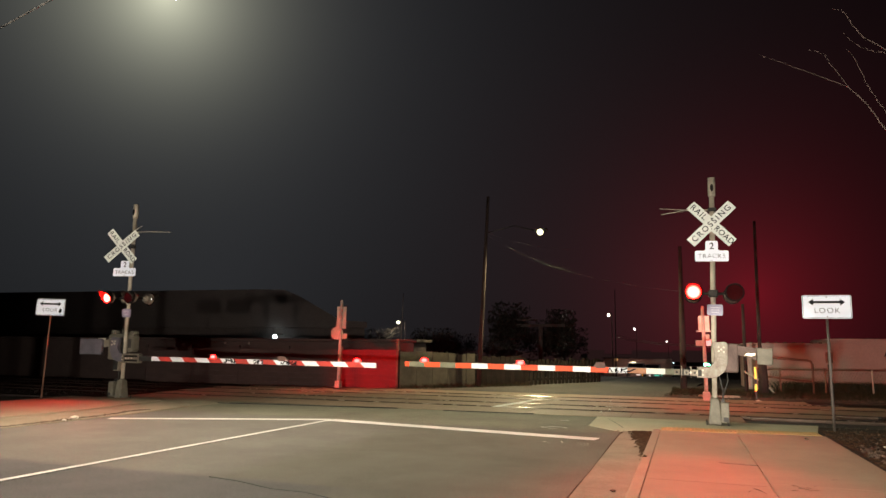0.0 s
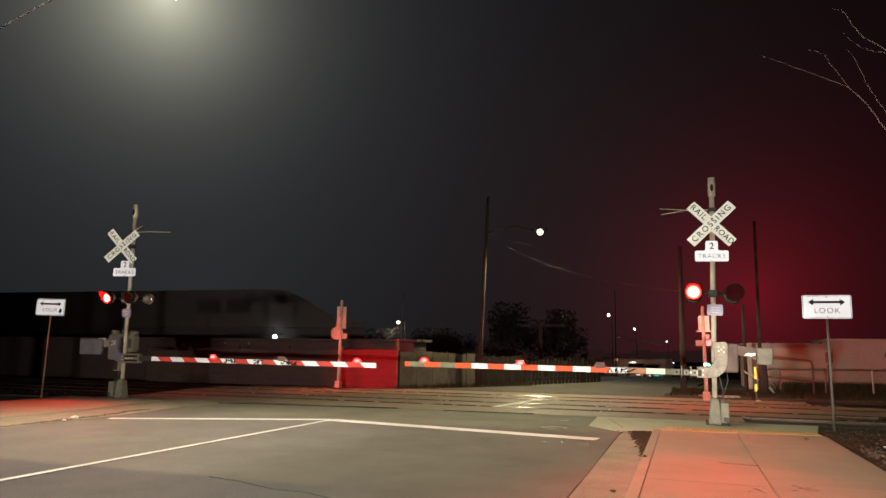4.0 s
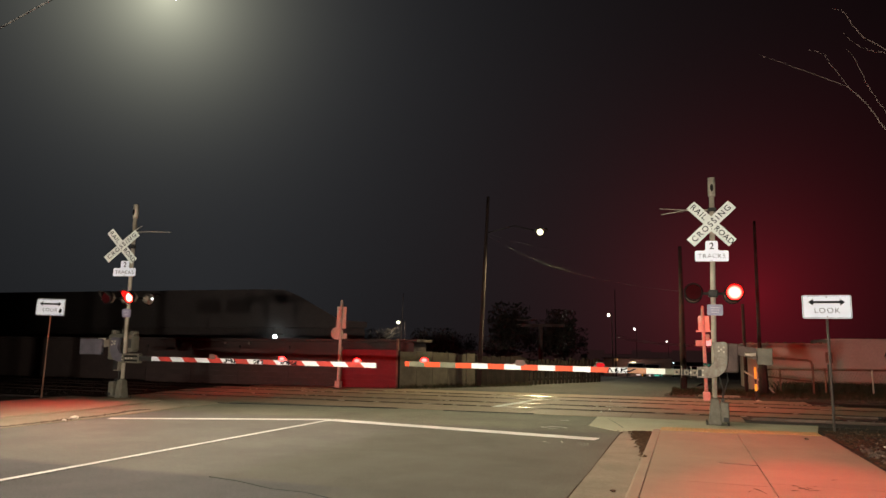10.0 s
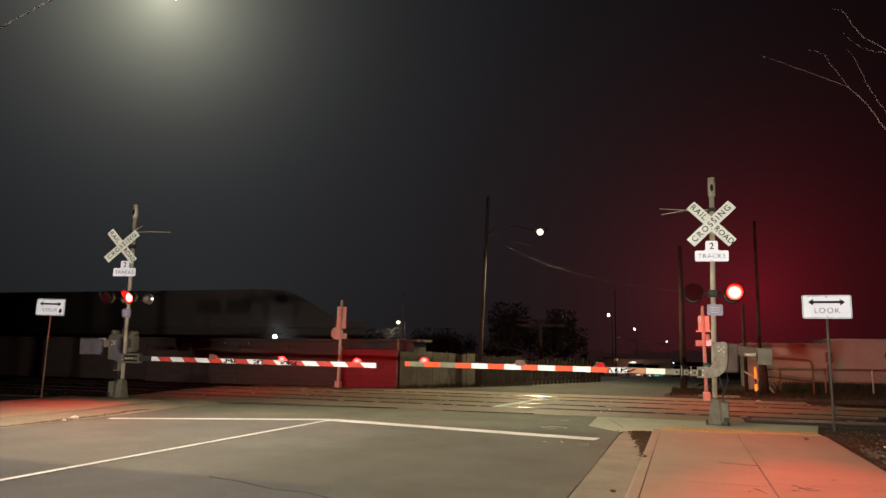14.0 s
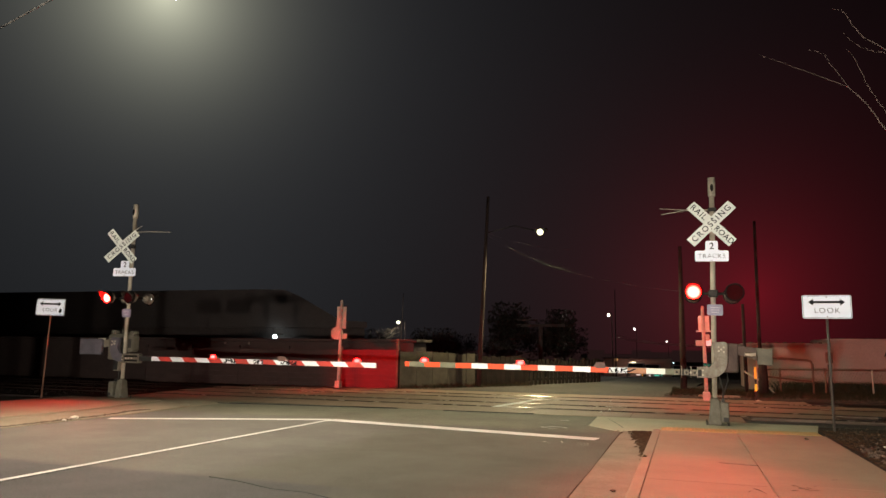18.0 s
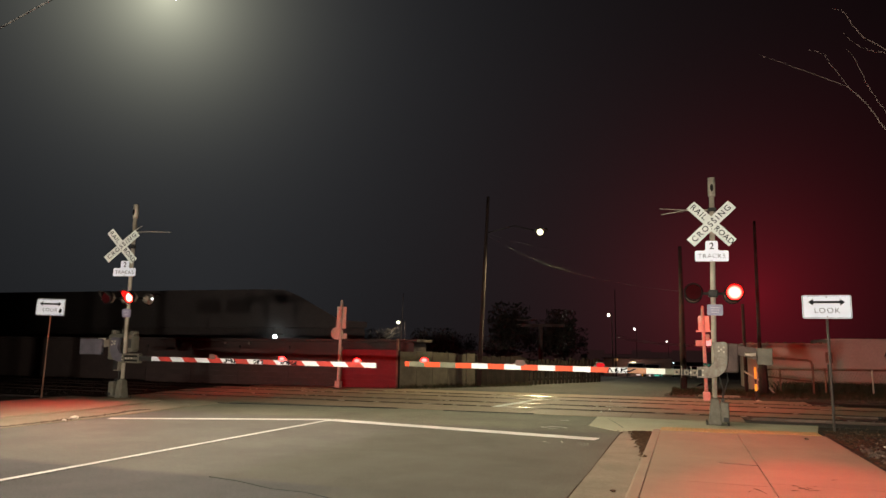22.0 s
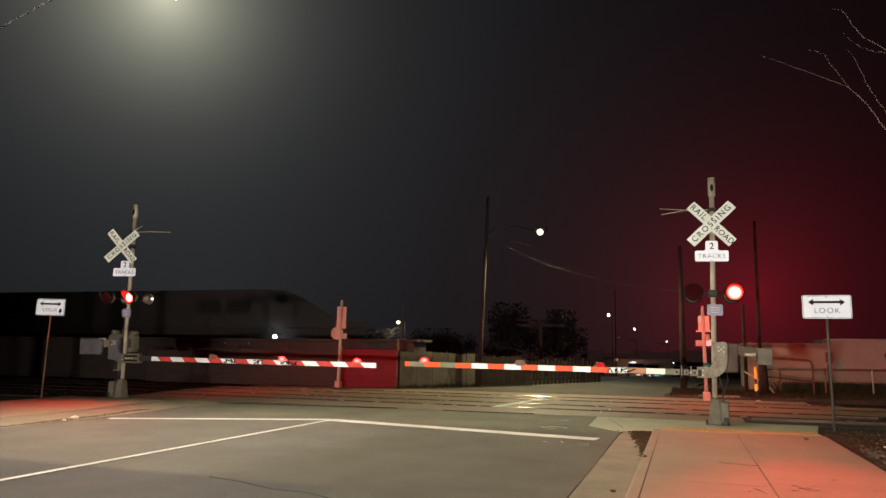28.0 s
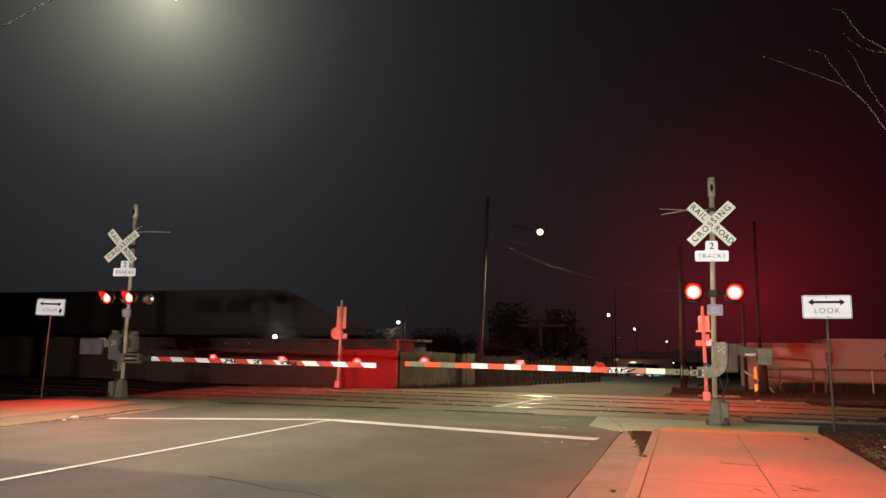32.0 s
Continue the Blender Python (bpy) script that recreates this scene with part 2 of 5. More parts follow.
    "plank_pale": mat("pale_fence_panel", (0.092, 0.074, 0.054), (0.052, 0.042, 0.032), 0.85, 0, 1.6, 40, 0.3, spec=0.12),
    "red_sheet": mat("red_metal", (0.19, 0.018, 0.024), (0.14, 0.016, 0.020), 0.65, 0, 1.2, 30, 0.2, spec=0.12),
    "shed": mat("weathered_metal", (0.060, 0.042, 0.037), (0.045, 0.033, 0.030), 0.7, 0.1, 1.2, 30, 0.2, spec=0.12),
    "roof": mat("dark_roofing", (0.17, 0.14, 0.13), (0.15, 0.124, 0.116), 0.9, 0, 0.6, 10, 0.2, spec=0.12),
    "dark_wall": mat("dark_wall", (0.15, 0.118, 0.108), (0.125, 0.10, 0.092), 0.9, 0, 0.6, 8, 0.2, spec=0.12),
    "block_wall": mat("painted_block_wall", (0.33, 0.235, 0.195), (0.27, 0.195, 0.16), 0.85, 0, 0.7, 30, 0.2, 0.8, 0.25, spec=0.12),
    "bark": mat("bark", (0.085, 0.055, 0.045), (0.05, 0.034, 0.028), 0.9, 0, 6, 50, 0.4, spec=0.12),
    "bark_pale": mat("grey_twig_bark", (0.085, 0.058, 0.050), (0.05, 0.035, 0.030), 0.9, 0, 6, 50, 0.4, spec=0.12),
    "pale_bark": mat("pale_bark", (0.17, 0.145, 0.115), (0.10, 0.085, 0.07), 0.85, 0, 4, 40, 0.3, spec=0.12),
    "foliage": mat("far_foliage", (0.055, 0.050, 0.040), (0.034, 0.031, 0.026), 0.9, 0, 1.5, 12, 0.4, spec=0.12),
    "yellow": mat("marker_yellow", (0.92, 0.72, 0.02), (0.85, 0.66, 0.02), 0.5),
    "wire": mat("cable", (0.15, 0.14, 0.125), (0.09, 0.085, 0.08), 0.5),
    "car_dark": mat("dark_car_paint", (0.035, 0.036, 0.04), (0.05, 0.05, 0.055), 0.25, 0.3, 2, 200, 0.02, 0.5, 0.1),
    "car_pale": mat("silver_car_paint", (0.26, 0.27, 0.28), (0.2, 0.2, 0.21), 0.3, 0.5, 2, 200, 0.02, 0.5, 0.1),
    "glass": mat("dark_glass", (0.012, 0.013, 0.015), (0.015, 0.015, 0.017), 0.08),
    "tyre": mat("tyre", (0.015, 0.015, 0.015), (0.022, 0.021, 0.02), 0.85),
    "litter": mat("litter", (0.62, 0.58, 0.50), (0.45, 0.42, 0.36), 0.8, 0, 12, 90, 0.2),
}
LED_R = 0.15
LED = led_glow("red_led", LED_R, (1.0, 0.0062, 0.0048), (1.0, 0.0003, 0.00014), 400.0, 0.35, 1.0)
LED_SIDE = led_glow("red_led_side", LED_R, (1.0, 0.0060, 0.0042), (1.0, 0.00015, 0.0002), 520.0, 0.5, 1.0)
LED_SMALL = led_glow("gate_led", 0.08, (1.0, 0.0066, 0.0060), (1.0, 0.0002, 0.0004), 110.0, 0.5, 1.0)
LED_DIM = glow("dim_gate_led", (1.0, 0.02, 0.03), 0.8)
HEADLIGHT = glow("headlight_glow", (1.0, 0.94, 0.84), 12.0)
PORT = glow("port_glow", (0.85, 0.92, 1.0), 6.0)
STREET_GLOW = glow("street_lamp_glow", (1.0, 0.97, 0.55), 2.6)


# ---- building helpers ----
def add_box(bm, c, s, rot=None, bev=0.0):
    r = bmesh.ops.create_cube(bm, size=1.0)
    vs = r["verts"]
    bmesh.ops.scale(bm, vec=s, verts=vs)
    if bev:
        es = list({e for v in vs for e in v.link_edges})
        q = bmesh.ops.bevel(bm, geom=es, offset=bev, segments=2, affect="EDGES", profile=0.5)
        vs = list({v for f in q["faces"] for v in f.verts} | {v for v in vs if v.is_valid})
        seen, todo = set(vs), list(vs)
        while todo:
            v = todo.pop()
            for e in v.link_edges:
                o = e.other_vert(v)
                if o not in seen:
                    seen.add(o), todo.append(o)
        vs = list(seen)
    m = Matrix.Translation(c) @ (rot or Matrix())
    bmesh.ops.transform(bm, matrix=m, verts=vs)
    return bm


def box(c, s, rot=None, bev=0.0):
    return add_box(bmesh.new(), c, s, rot, bev)


def add_cyl(bm, a, b, r1, r2=None, seg=14, caps=True):
    a, b = Vector(a), Vector(b)
    d = b - a
    r = bmesh.ops.create_cone(bm, cap_ends=caps, segments=seg, radius1=r1, radius2=r1 if r2 is None else r2, depth=d.length)
    m = Matrix.Translation((a + b) / 2) @ d.to_track_quat("Z", "Y").to_matrix().to_4x4()
    bmesh.ops.transform(bm, matrix=m, verts=r["verts"])
    for f in {f for v in r["verts"] for f in v.link_faces}:
        f.smooth = len(f.verts) == 4
    return bm


def cyl(a, b, r1, r2=None, seg=14, caps=True):
    return add_cyl(bmesh.new(), a, b, r1, r2, seg, caps)


def add_tube(bm, pts, radii, seg=8):
    """A bent, tapered tube through the points."""
    rings, n = [], len(pts)
    pts = [Vector(p) for p in pts]
    if not isinstance(radii, (list, tuple)):
        radii = [radii] * n
    for i, p in enumerate(pts):
        d = (pts[min(i + 1, n - 1)] - pts[max(i - 1, 0)]).normalized()
        q = d.to_track_quat("Z", "Y")
        rings.append([bm.verts.new(p + q @ Vector((math.cos(2 * math.pi * k / seg) * radii[i], math.sin(2 * math.pi * k / seg) * radii[i], 0))) for k in range(seg)])
    for a, b in zip(rings, rings[1:]):
        for k in range(seg):
            bm.faces.new((a[k], a[(k + 1) % seg], b[(k + 1) % seg], b[k])).smooth = True
    bm.faces.new(reversed(rings[0])), bm.faces.new(rings[-1])
    return bm


def prism(outline, depth, axis="y", at=0.0):
    """An outline in two axes, made solid along the third: y takes (x, z), z takes (x, y), x takes (y, z)."""
    bm = bmesh.new()
    put = {"y": lambda u, v, w: (u, w, v), "z": lambda u, v, w: (u, v, w), "x": lambda u, v, w: (w, u, v)}[axis]
    lo = [bm.verts.new(put(u, v, at)) for u, v in outline]
    hi = [bm.verts.new(put(u, v, at + depth)) for u, v in outline]
    bm.faces.new(lo), bm.faces.new(reversed(hi))
    k = len(lo)
    for i in range(k):
        bm.faces.new((lo[i], hi[i], hi[(i + 1) % k], lo[(i + 1) % k]))
    bmesh.ops.recalc_face_normals(bm, faces=bm.faces)
    return bm


def round_rect(w, h, r, n=5, cx=0.0, cz=0.0):
    out = []
    for sx, sz, a0 in ((1, 1, 0), (-1, 1, 90), (-1, -1, 180), (1, -1, 270)):
        for k in range(n):
            a = radians(a0 + 90 * k / (n - 1))
            out.append((cx + sx * (w / 2 - r) + r * math.cos(a), cz + sz * (h / 2 - r) + r * math.sin(a)))
    return out


def mesh_of(name, bm, material):
    me = bpy.data.meshes.new(name)
    bm.to_mesh(me)
    bm.free()
    me.materials.append(M[material] if isinstance(material, str) else material)
    return me


def part(name, bm, material, parent, label="", m=None):
    ob = new(name, mesh_of(name, bm, material))
    ob.parent = parent
    if m is not None:
        ob.matrix_basis = m
    return tagged(ob, label) if label else ob


def thing(name, m, label, category, group="", kind=""):
    ob = new(name)
    ob.empty_display_size = 0.2
    ob.matrix_basis = m
    return tagged(ob, label, category, group, kind)


def solid(name, bm, material, label, category, group="", kind="", m=None):
    ob = new(name, mesh_of(name, bm, material))
    if m is not None:
        ob.matrix_basis = m
    return tagged(ob, label, category, group, kind)


def lettering(text, size, parent, material, m, spacing=1.0, depth=0.002, bold=0.007):
    cu = bpy.data.curves.new("lettering", "FONT")
    cu.body, cu.size, cu.extrude, cu.align_x, cu.align_y, cu.space_character = text, size, depth, "CENTER", "CENTER", spacing
    cu.offset = size * bold
    tmp = bpy.data.objects.new("lettering", cu)
    me = bpy.data.meshes.new_from_object(tmp)
    bpy.data.objects.remove(tmp)
    me.materials.append(M[material])
    ob = new("lettering", me)
    ob.parent = parent
    ob.matrix_basis = m
    return ob


FRONT = pose(0, 0, 0, 90)  # text that faces -y


def join_bm(*bms):
    out = bmesh.new()
    for b in bms:
        me = bpy.data.meshes.new("tmp")
        b.to_mesh(me)
        b.free()
        out.from_mesh(me)
        bpy.data.meshes.remove(me)
    return out


MOVERS = []  # (part that moves, closed pose, open pose, phase)


# ---- ground, road and pavements ----
def slab(name, outline, z0, z1, material, label, category):
    return solid(name, prism(outline, z1 - z0, "z", z0), material, label, category, kind="structure")


def sheet(x0, x1, y0, y1):
    return [(x0, y0), (x1, y0), (x1, y1), (x0, y1)]


def fall(y):
    """The height of the bare ground: level at the crossing, falling away down the far road."""
    return -0.07 - 1.93 * min(1.0, max(0.0, (y - 42.0) / 68.0))


bm = bmesh.new()
rows = [[bm.verts.new((x, y, fall(y))) for x in (-1500, -200, -60, 0, 60, 200, 1500)] for y in (-600, 0, 42, 60, 85, 110, 400, 3000)]
for a, b in zip(rows, rows[1:]):
    for k in range(6):
        bm.faces.new((a[k], a[k + 1], b[k + 1], b[k]))
solid("ground", bm, "dirt", "dark bare dirt ground around the crossing", "ground", kind="structure")
slab("road", sheet(-11.6, -1.15, -40, 16.25), -0.07, 0.0, "asphalt", "worn grey asphalt road up to the crossing", "road")
bm = bmesh.new()
lane = [[bm.verts.new((x, y, fall(y) + 0.066)) for x in (-5.2, 1.4)] for y in (42, 60, 85, 110, 400)]
for a, b in zip(lane, lane[1:]):
    bm.faces.new((a[0], a[1], b[1], b[0]))
bmesh.ops.solidify(bm, geom=bm.faces[:], thickness=0.05)
solid("falling_road", bm, "asphalt_old", "dim asphalt road running down into the distance", "road", kind="structure")
slab("far_road", [(-13.2, 24.4), (1.0, 24.4), (0.2, 30), (0.6, 36), (1.4, 42), (-5.2, 42), (-4.6, 38), (-4.2, 36), (-7.1, 30), (-9.2, 27), (-11.5, 24.6)], -0.07, -0.004, "asphalt_old", "dim asphalt road beyond the tracks", "road")
slab("far_verge", [(-0.72, 25.3), (-0.35, 24.75), (0.6, 24.5), (13, 24.7), (13, 33), (1.6, 42), (0.9, 36), (0.1, 31), (-0.5, 28.5), (-0.75, 26.4)], -0.07, 0.008, "dirt", "dark weedy dirt verge beyond the tracks", "verge")
slab("ballast_west", sheet(-140, -16.05, 15.6, 25.0), -0.07, -0.03, "ballast", "dark stone ballast beside the crossing", "ballast")
slab("ballast_east", sheet(4.4, 90, 16.4, 24.6), -0.07, -0.03, "ballast", "dark stone ballast beside the crossing", "ballast")


def strip(a, b, width):
    """The outline of a straight painted line."""
    a, b = Vector(a), Vector(b)
    n = (b - a).normalized().orthogonal() * width / 2
    return [tuple(a + n), tuple(a - n), tuple(b - n), tuple(b + n)]


def paint(name, outline, label, material="paint", z=0.0):
    bm = prism(outline, 0.004, "z", z + 0.008)
    return solid(name, bm, material, label, "road marking", kind="structure")


paint("stop_line", strip((-6.95, 12.86), (-1.44, 12.0), 0.34), "white painted stop line across the lane")
paint("stop_line", strip((-11.0, 11.12), (-6.96, 12.92), 0.22), "thin white painted line bending off the stop line")
paint("lane_line", strip((-7.05, -6.0), (-6.93, 12.72), 0.09), "white painted lane divider")
paint("crossing_line", strip((-4.75, 17.75), (-4.2, 21.75), 0.2), "worn white line across the tracks", "paint", 0.004)

rng = random.Random(4)


def blob(cx, cy, rx, ry, n=11):
    return [(cx + rx * rng.uniform(0.5, 1.1) * math.cos(2 * math.pi * k / n), cy + ry * rng.uniform(0.5, 1.1) * math.sin(2 * math.pi * k / n)) for k in range(n)]


for cx, cy, rx, ry in ((-2.62, 13.47, 0.10, 0.07), (-2.45, 13.62, 0.16, 0.06), (-2.25, 13.55, 0.09, 0.05), (-2.46, 14.99, 0.12, 0.05), (-2.42, 13.30, 0.10, 0.05)):
    paint("worn_marking", blob(cx, cy, rx, ry), "flaking white survey paint on asphalt", "paint_old")
# a row of strokes left by a spray can below the stop line
for a, b in (((-1.96, 11.50), (-1.90, 11.30)), ((-1.66, 11.40), (-1.50, 11.36)), ((-1.60, 11.16), (-1.48, 11.18)), ((-2.22, 11.35), (-2.10, 11.18))):
    paint("worn_marking", strip(a, b, 0.022), "thin worn survey strokes on asphalt", "paint_old")
# cracks and tar seams in the asphalt
for pts in (((-11.7, 15.46), (-10.4, 15.70), (-9.0, 15.85), (-6.85, 16.18)), ((-5.12, 6.69), (-4.67, 6.60), (-4.1, 6.38), (-3.7, 6.36), (-3.3, 6.2)), ((-5.6, 16.1), (-3.4, 16.22))):
    bm, y0_ = bmesh.new(), pts[0][1]
    add_tube(bm, [(x, y, 0.002) for x, y in pts], 0.02 if y0_ > 10 else 0.006, 6)
    solid("tar_seam", bm, "rubber", "black tar seam in the asphalt", "road seam", kind="structure")

bm = bmesh.new()
add_tube(bm, [(-1.16, 3.0, 0.0), (-1.17, 6.5, 0.0), (-1.15, 9.0, 0.0), (-1.17, 11.5, 0.0), (-1.16, 13.3, 0.0)], 0.009, 6)
solid("gutter_seam", bm, "filler", "dark dirt line between asphalt and gutter", "road seam", kind="structure")

# pavement beside the lane: gutter, kerb, slabs, tactile strip and the landing at the tracks
slab("gutter", [(-1.15, -20), (-0.61, -20), (-0.61, 13.5), (-1.15, 13.5)], -0.07, 0.006, "gutter", "pale concrete gutter along the road", "gutter")
kerb = prism([(-0.612, -0.07), (-0.474, -0.07), (-0.474, 0.07), (-0.575, 0.07), (-0.595, 0.062), (-0.606, 0.04)], 33.5, "y", -20.0)
solid("kerb", kerb, "concrete", "low concrete kerb with a rounded edge", "kerb", kind="structure")
walk_base = slab("pavement", [(-0.474, -20), (2.36, -20), (2.2, 13.65), (-0.474, 13.30)], -0.07, 0.045, "rubber", "concrete pavement of large slabs", "pavement")
for x0, x1, far in ((-0.464, 0.812, 13.40), (0.822, 2.24, 13.60)):
    y = far
    for length in (5.2, 4.6, 5.0, 4.8, 4.9, 4.9):
        part("slab", box(((x0 + x1) / 2, y - length / 2, 0.0475), (x1 - x0, length - (0.012 if y == far else 0.006), 0.045), None, 0.006), "concrete", walk_base)
        y -= length
crack = bmesh.new()
add_tube(crack, [(0.37, 9.72, 0.069), (0.52, 9.69, 0.069), (0.66, 9.66, 0.069), (0.81, 9.66, 0.069)], 0.006, 5)
part("crack", crack, "rubber", walk_base)
landing = slab("landing", [(-1.93, 16.24), (-1.86, 14.2), (-1.17, 13.36), (-1.155, 13.51), (-0.62, 13.51), (-0.475, 13.52), (-0.47, 13.9), (2.2, 14.22), (2.55, 16.24)], -0.07, 0.008, "concrete_green", "concrete landing between pavement and tracks", "pavement")
part("joint", box((-1.42, 15.0, 0.008), (0.012, 2.0, 0.004), pose(0, 0, 0, 0, 0, 14)), "rubber", landing)
tact = slab("tactile_strip", [(-0.47, 13.33), (2.2, 13.66), (2.2, 14.23), (-0.47, 13.92)], -0.07, 0.071, "tactile", "yellow tactile warning strip across the pavement", "tactile paving")
bm = bmesh.new()
for i in range(33):
    for j in range(7):
        dx = -0.43 + i * 0.0805
        dy = 13.37 + 0.1235 * (dx + 0.47) + j * 0.08
        add_cyl(bm, (dx, dy, 0.069), (dx, dy, 0.0745), 0.024, 0.016, 6)
part("domes", bm, "tactile", tact)["kind"] = "stuff"
slab("verge", [(2.3, -20), (40, -20), (40, 15.7), (2.465, 15.7), (2.21, 14.22), (2.18, 13.6)], -0.07, 0.03, "dirt", "bare dirt verge strewn with leaves beside the pavement", "verge")
# far corner: apron, kerb and pavement on the other side of the road
slab("apron_west", [(-11.3, -10), (-11.3, 9.0), (-11.35, 12.5), (-11.7, 14.4), (-12.6, 15.4), (-13.28, 15.19), (-12.69, 12), (-12.59, -10)], -0.07, 0.018, "concrete_dirty", "pale concrete gutter and ramp on the far corner", "gutter")
slab("apron_corner", [(-11.58, 13.9), (-11.58, 16.25), (-16.05, 16.25), (-16.05, 15.2), (-13.3, 15.2), (-11.72, 14.42)], -0.07, 0.003, "concrete_dirty", "worn concrete apron between corner and tracks", "pavement")
slab("pavement_west", [(-12.6, -10), (-12.7, 12), (-13.3, 15.18), (-16.45, 15.18), (-16.2, 12), (-16.2, -10)], -0.07, 0.05, "concrete", "concrete pavement on the far corner", "pavement")

# ---- the tracks: crossing panels and rails ----
crossing = slab("crossing", sheet(-16.05, 4.4, 16.25, 24.42), -0.12, -0.062, "rubber", "level crossing of concrete panels over two tracks", "crossing")
ROWS = ((16.28, 17.72), (18.18, 19.17), (19.63, 21.07), (21.53, 22.53), (22.99, 24.40))
panel_meshes = {}
for y0, y1 in ROWS:
    x = -15.88 if y0 < 17 else -16.0 - rng.uniform(0, 0.8)
    panel_meshes[y0] = mesh_of("panel", box((0, 0, 0), (2.434, y1 - y0, 0.075), None, 0.008), "panel")
    while x < (0.5 if y0 < 17 else 3.2):
        ob = new("panel", panel_meshes[y0])
        ob.parent = crossing
        ob.matrix_basis = pose(x + 1.22, (y0 + y1) / 2, -0.0345 + rng.uniform(-0.002, 0.003), 0, rng.uniform(-0.05, 0.05), 0)
        x += 2.44
for y in (17.95, 19.40, 21.30, 22.76):
    for off in (-0.135, 0.135):
        for k in range(7):
            part("rubber_filler", box((-16.0 + 2.9 * k + 1.45, y + off, -0.034), (2.88, 0.185, 0.073), None, 0.012), "filler_pale", crossing)
    prof = [(-0.036 + 0.006 * k, 0.002 - 0.012 * ((k - 6) / 6) ** 2) for k in range(13)]
    prof += [(0.036, -0.03), (0.012, -0.04), (0.012, -0.10), (0.06, -0.12), (-0.06, -0.12), (-0.012, -0.10), (-0.012, -0.04), (-0.036, -0.03)]
    for x0, x1, skin, words in ((-16.05, 4.4, "steel", "worn steel rail set between crossing panels"), (-120, -16.06, "rail_rust", "dull rusted rail on dark ballast"), (4.41, 80, "rail_rust", "dull rusted rail on dark ballast")):
        bm = prism([(y + u, 0.008 + v) for u, v in prof], x1 - x0, "x", x0)
        for f in bm.faces:
            f.smooth = f.normal.z > 0.5
        solid("rail", bm, skin, words, "rail", "rails of the tracks", "structure")


# ---- crossing signals ----
def annulus(r0, r1, y0, y1, n=32):
    bm = bmesh.new()
    rings = [[bm.verts.new((r * math.cos(2 * math.pi * k / n), y, r * math.sin(2 * math.pi * k / n))) for k in range(n)] for r, y in ((r0, y0), (r1, y0), (r1, y1), (r0, y1))]
    for i in range(4):
        a, b = rings[i], rings[(i + 1) % 4]
        for k in range(n):
            bm.faces.new((a[k], a[(k + 1) % n], b[(k + 1) % n], b[k]))
    bmesh.ops.recalc_face_normals(bm, faces=bm.faces)
    return bm


def visor(r, length, a0=-24, a1=204, n=24, thick=0.004):
    bm = bmesh.new()
    rows = []
    for rad in (r, r + thick):
        for y in (0.0, -length):
            ring = []
            for k in range(n + 1):
                a = radians(a0 + (a1 - a0) * k / n)
                cut = 0.3 + 0.7 * max(0.0, math.sin(a)) if y else 1.0
                ring.append(bm.verts.new((rad * math.cos(a), y * cut, rad * math.sin(a))))
            rows.append(ring)
    for a, b in ((rows[0], rows[1]), (rows[2], rows[3]), (rows[0], rows[2]), (rows[1], rows[3])):
        for k in range(n):
            bm.faces.new((a[k], a[k + 1], b[k + 1], b[k])).smooth = True
    bm.faces.new((rows[0][0], rows[1][0], rows[3][0], rows[2][0])), bm.faces.new((rows[0][-1], rows[1][-1], rows[3][-1], rows[2][-1]))
    bmesh.ops.recalc_face_normals(bm, faces=bm.faces)
    return bm


def disc(r, y, dome, n=28):
    bm = bmesh.new()
    rings = []
    for f in (0.35, 0.7, 1.0):
        rings.append([bm.verts.new((r * f * math.cos(2 * math.pi * k / n), y - dome * (1 - f * f), r * f * math.sin(2 * math.pi * k / n))) for k in range(n)])
    mid = bm.verts.new((0, y - dome, 0))
    for k in range(n):
        bm.faces.new((mid, rings[0][k], rings[0][(k + 1) % n])).smooth = True
    for a, b in zip(rings, rings[1:]):
        for k in range(n):
            bm.faces.new((a[k], b[k], b[(k + 1) % n], a[(k + 1) % n])).smooth = True
    bmesh.ops.recalc_face_normals(bm, faces=bm.faces)
    return bm


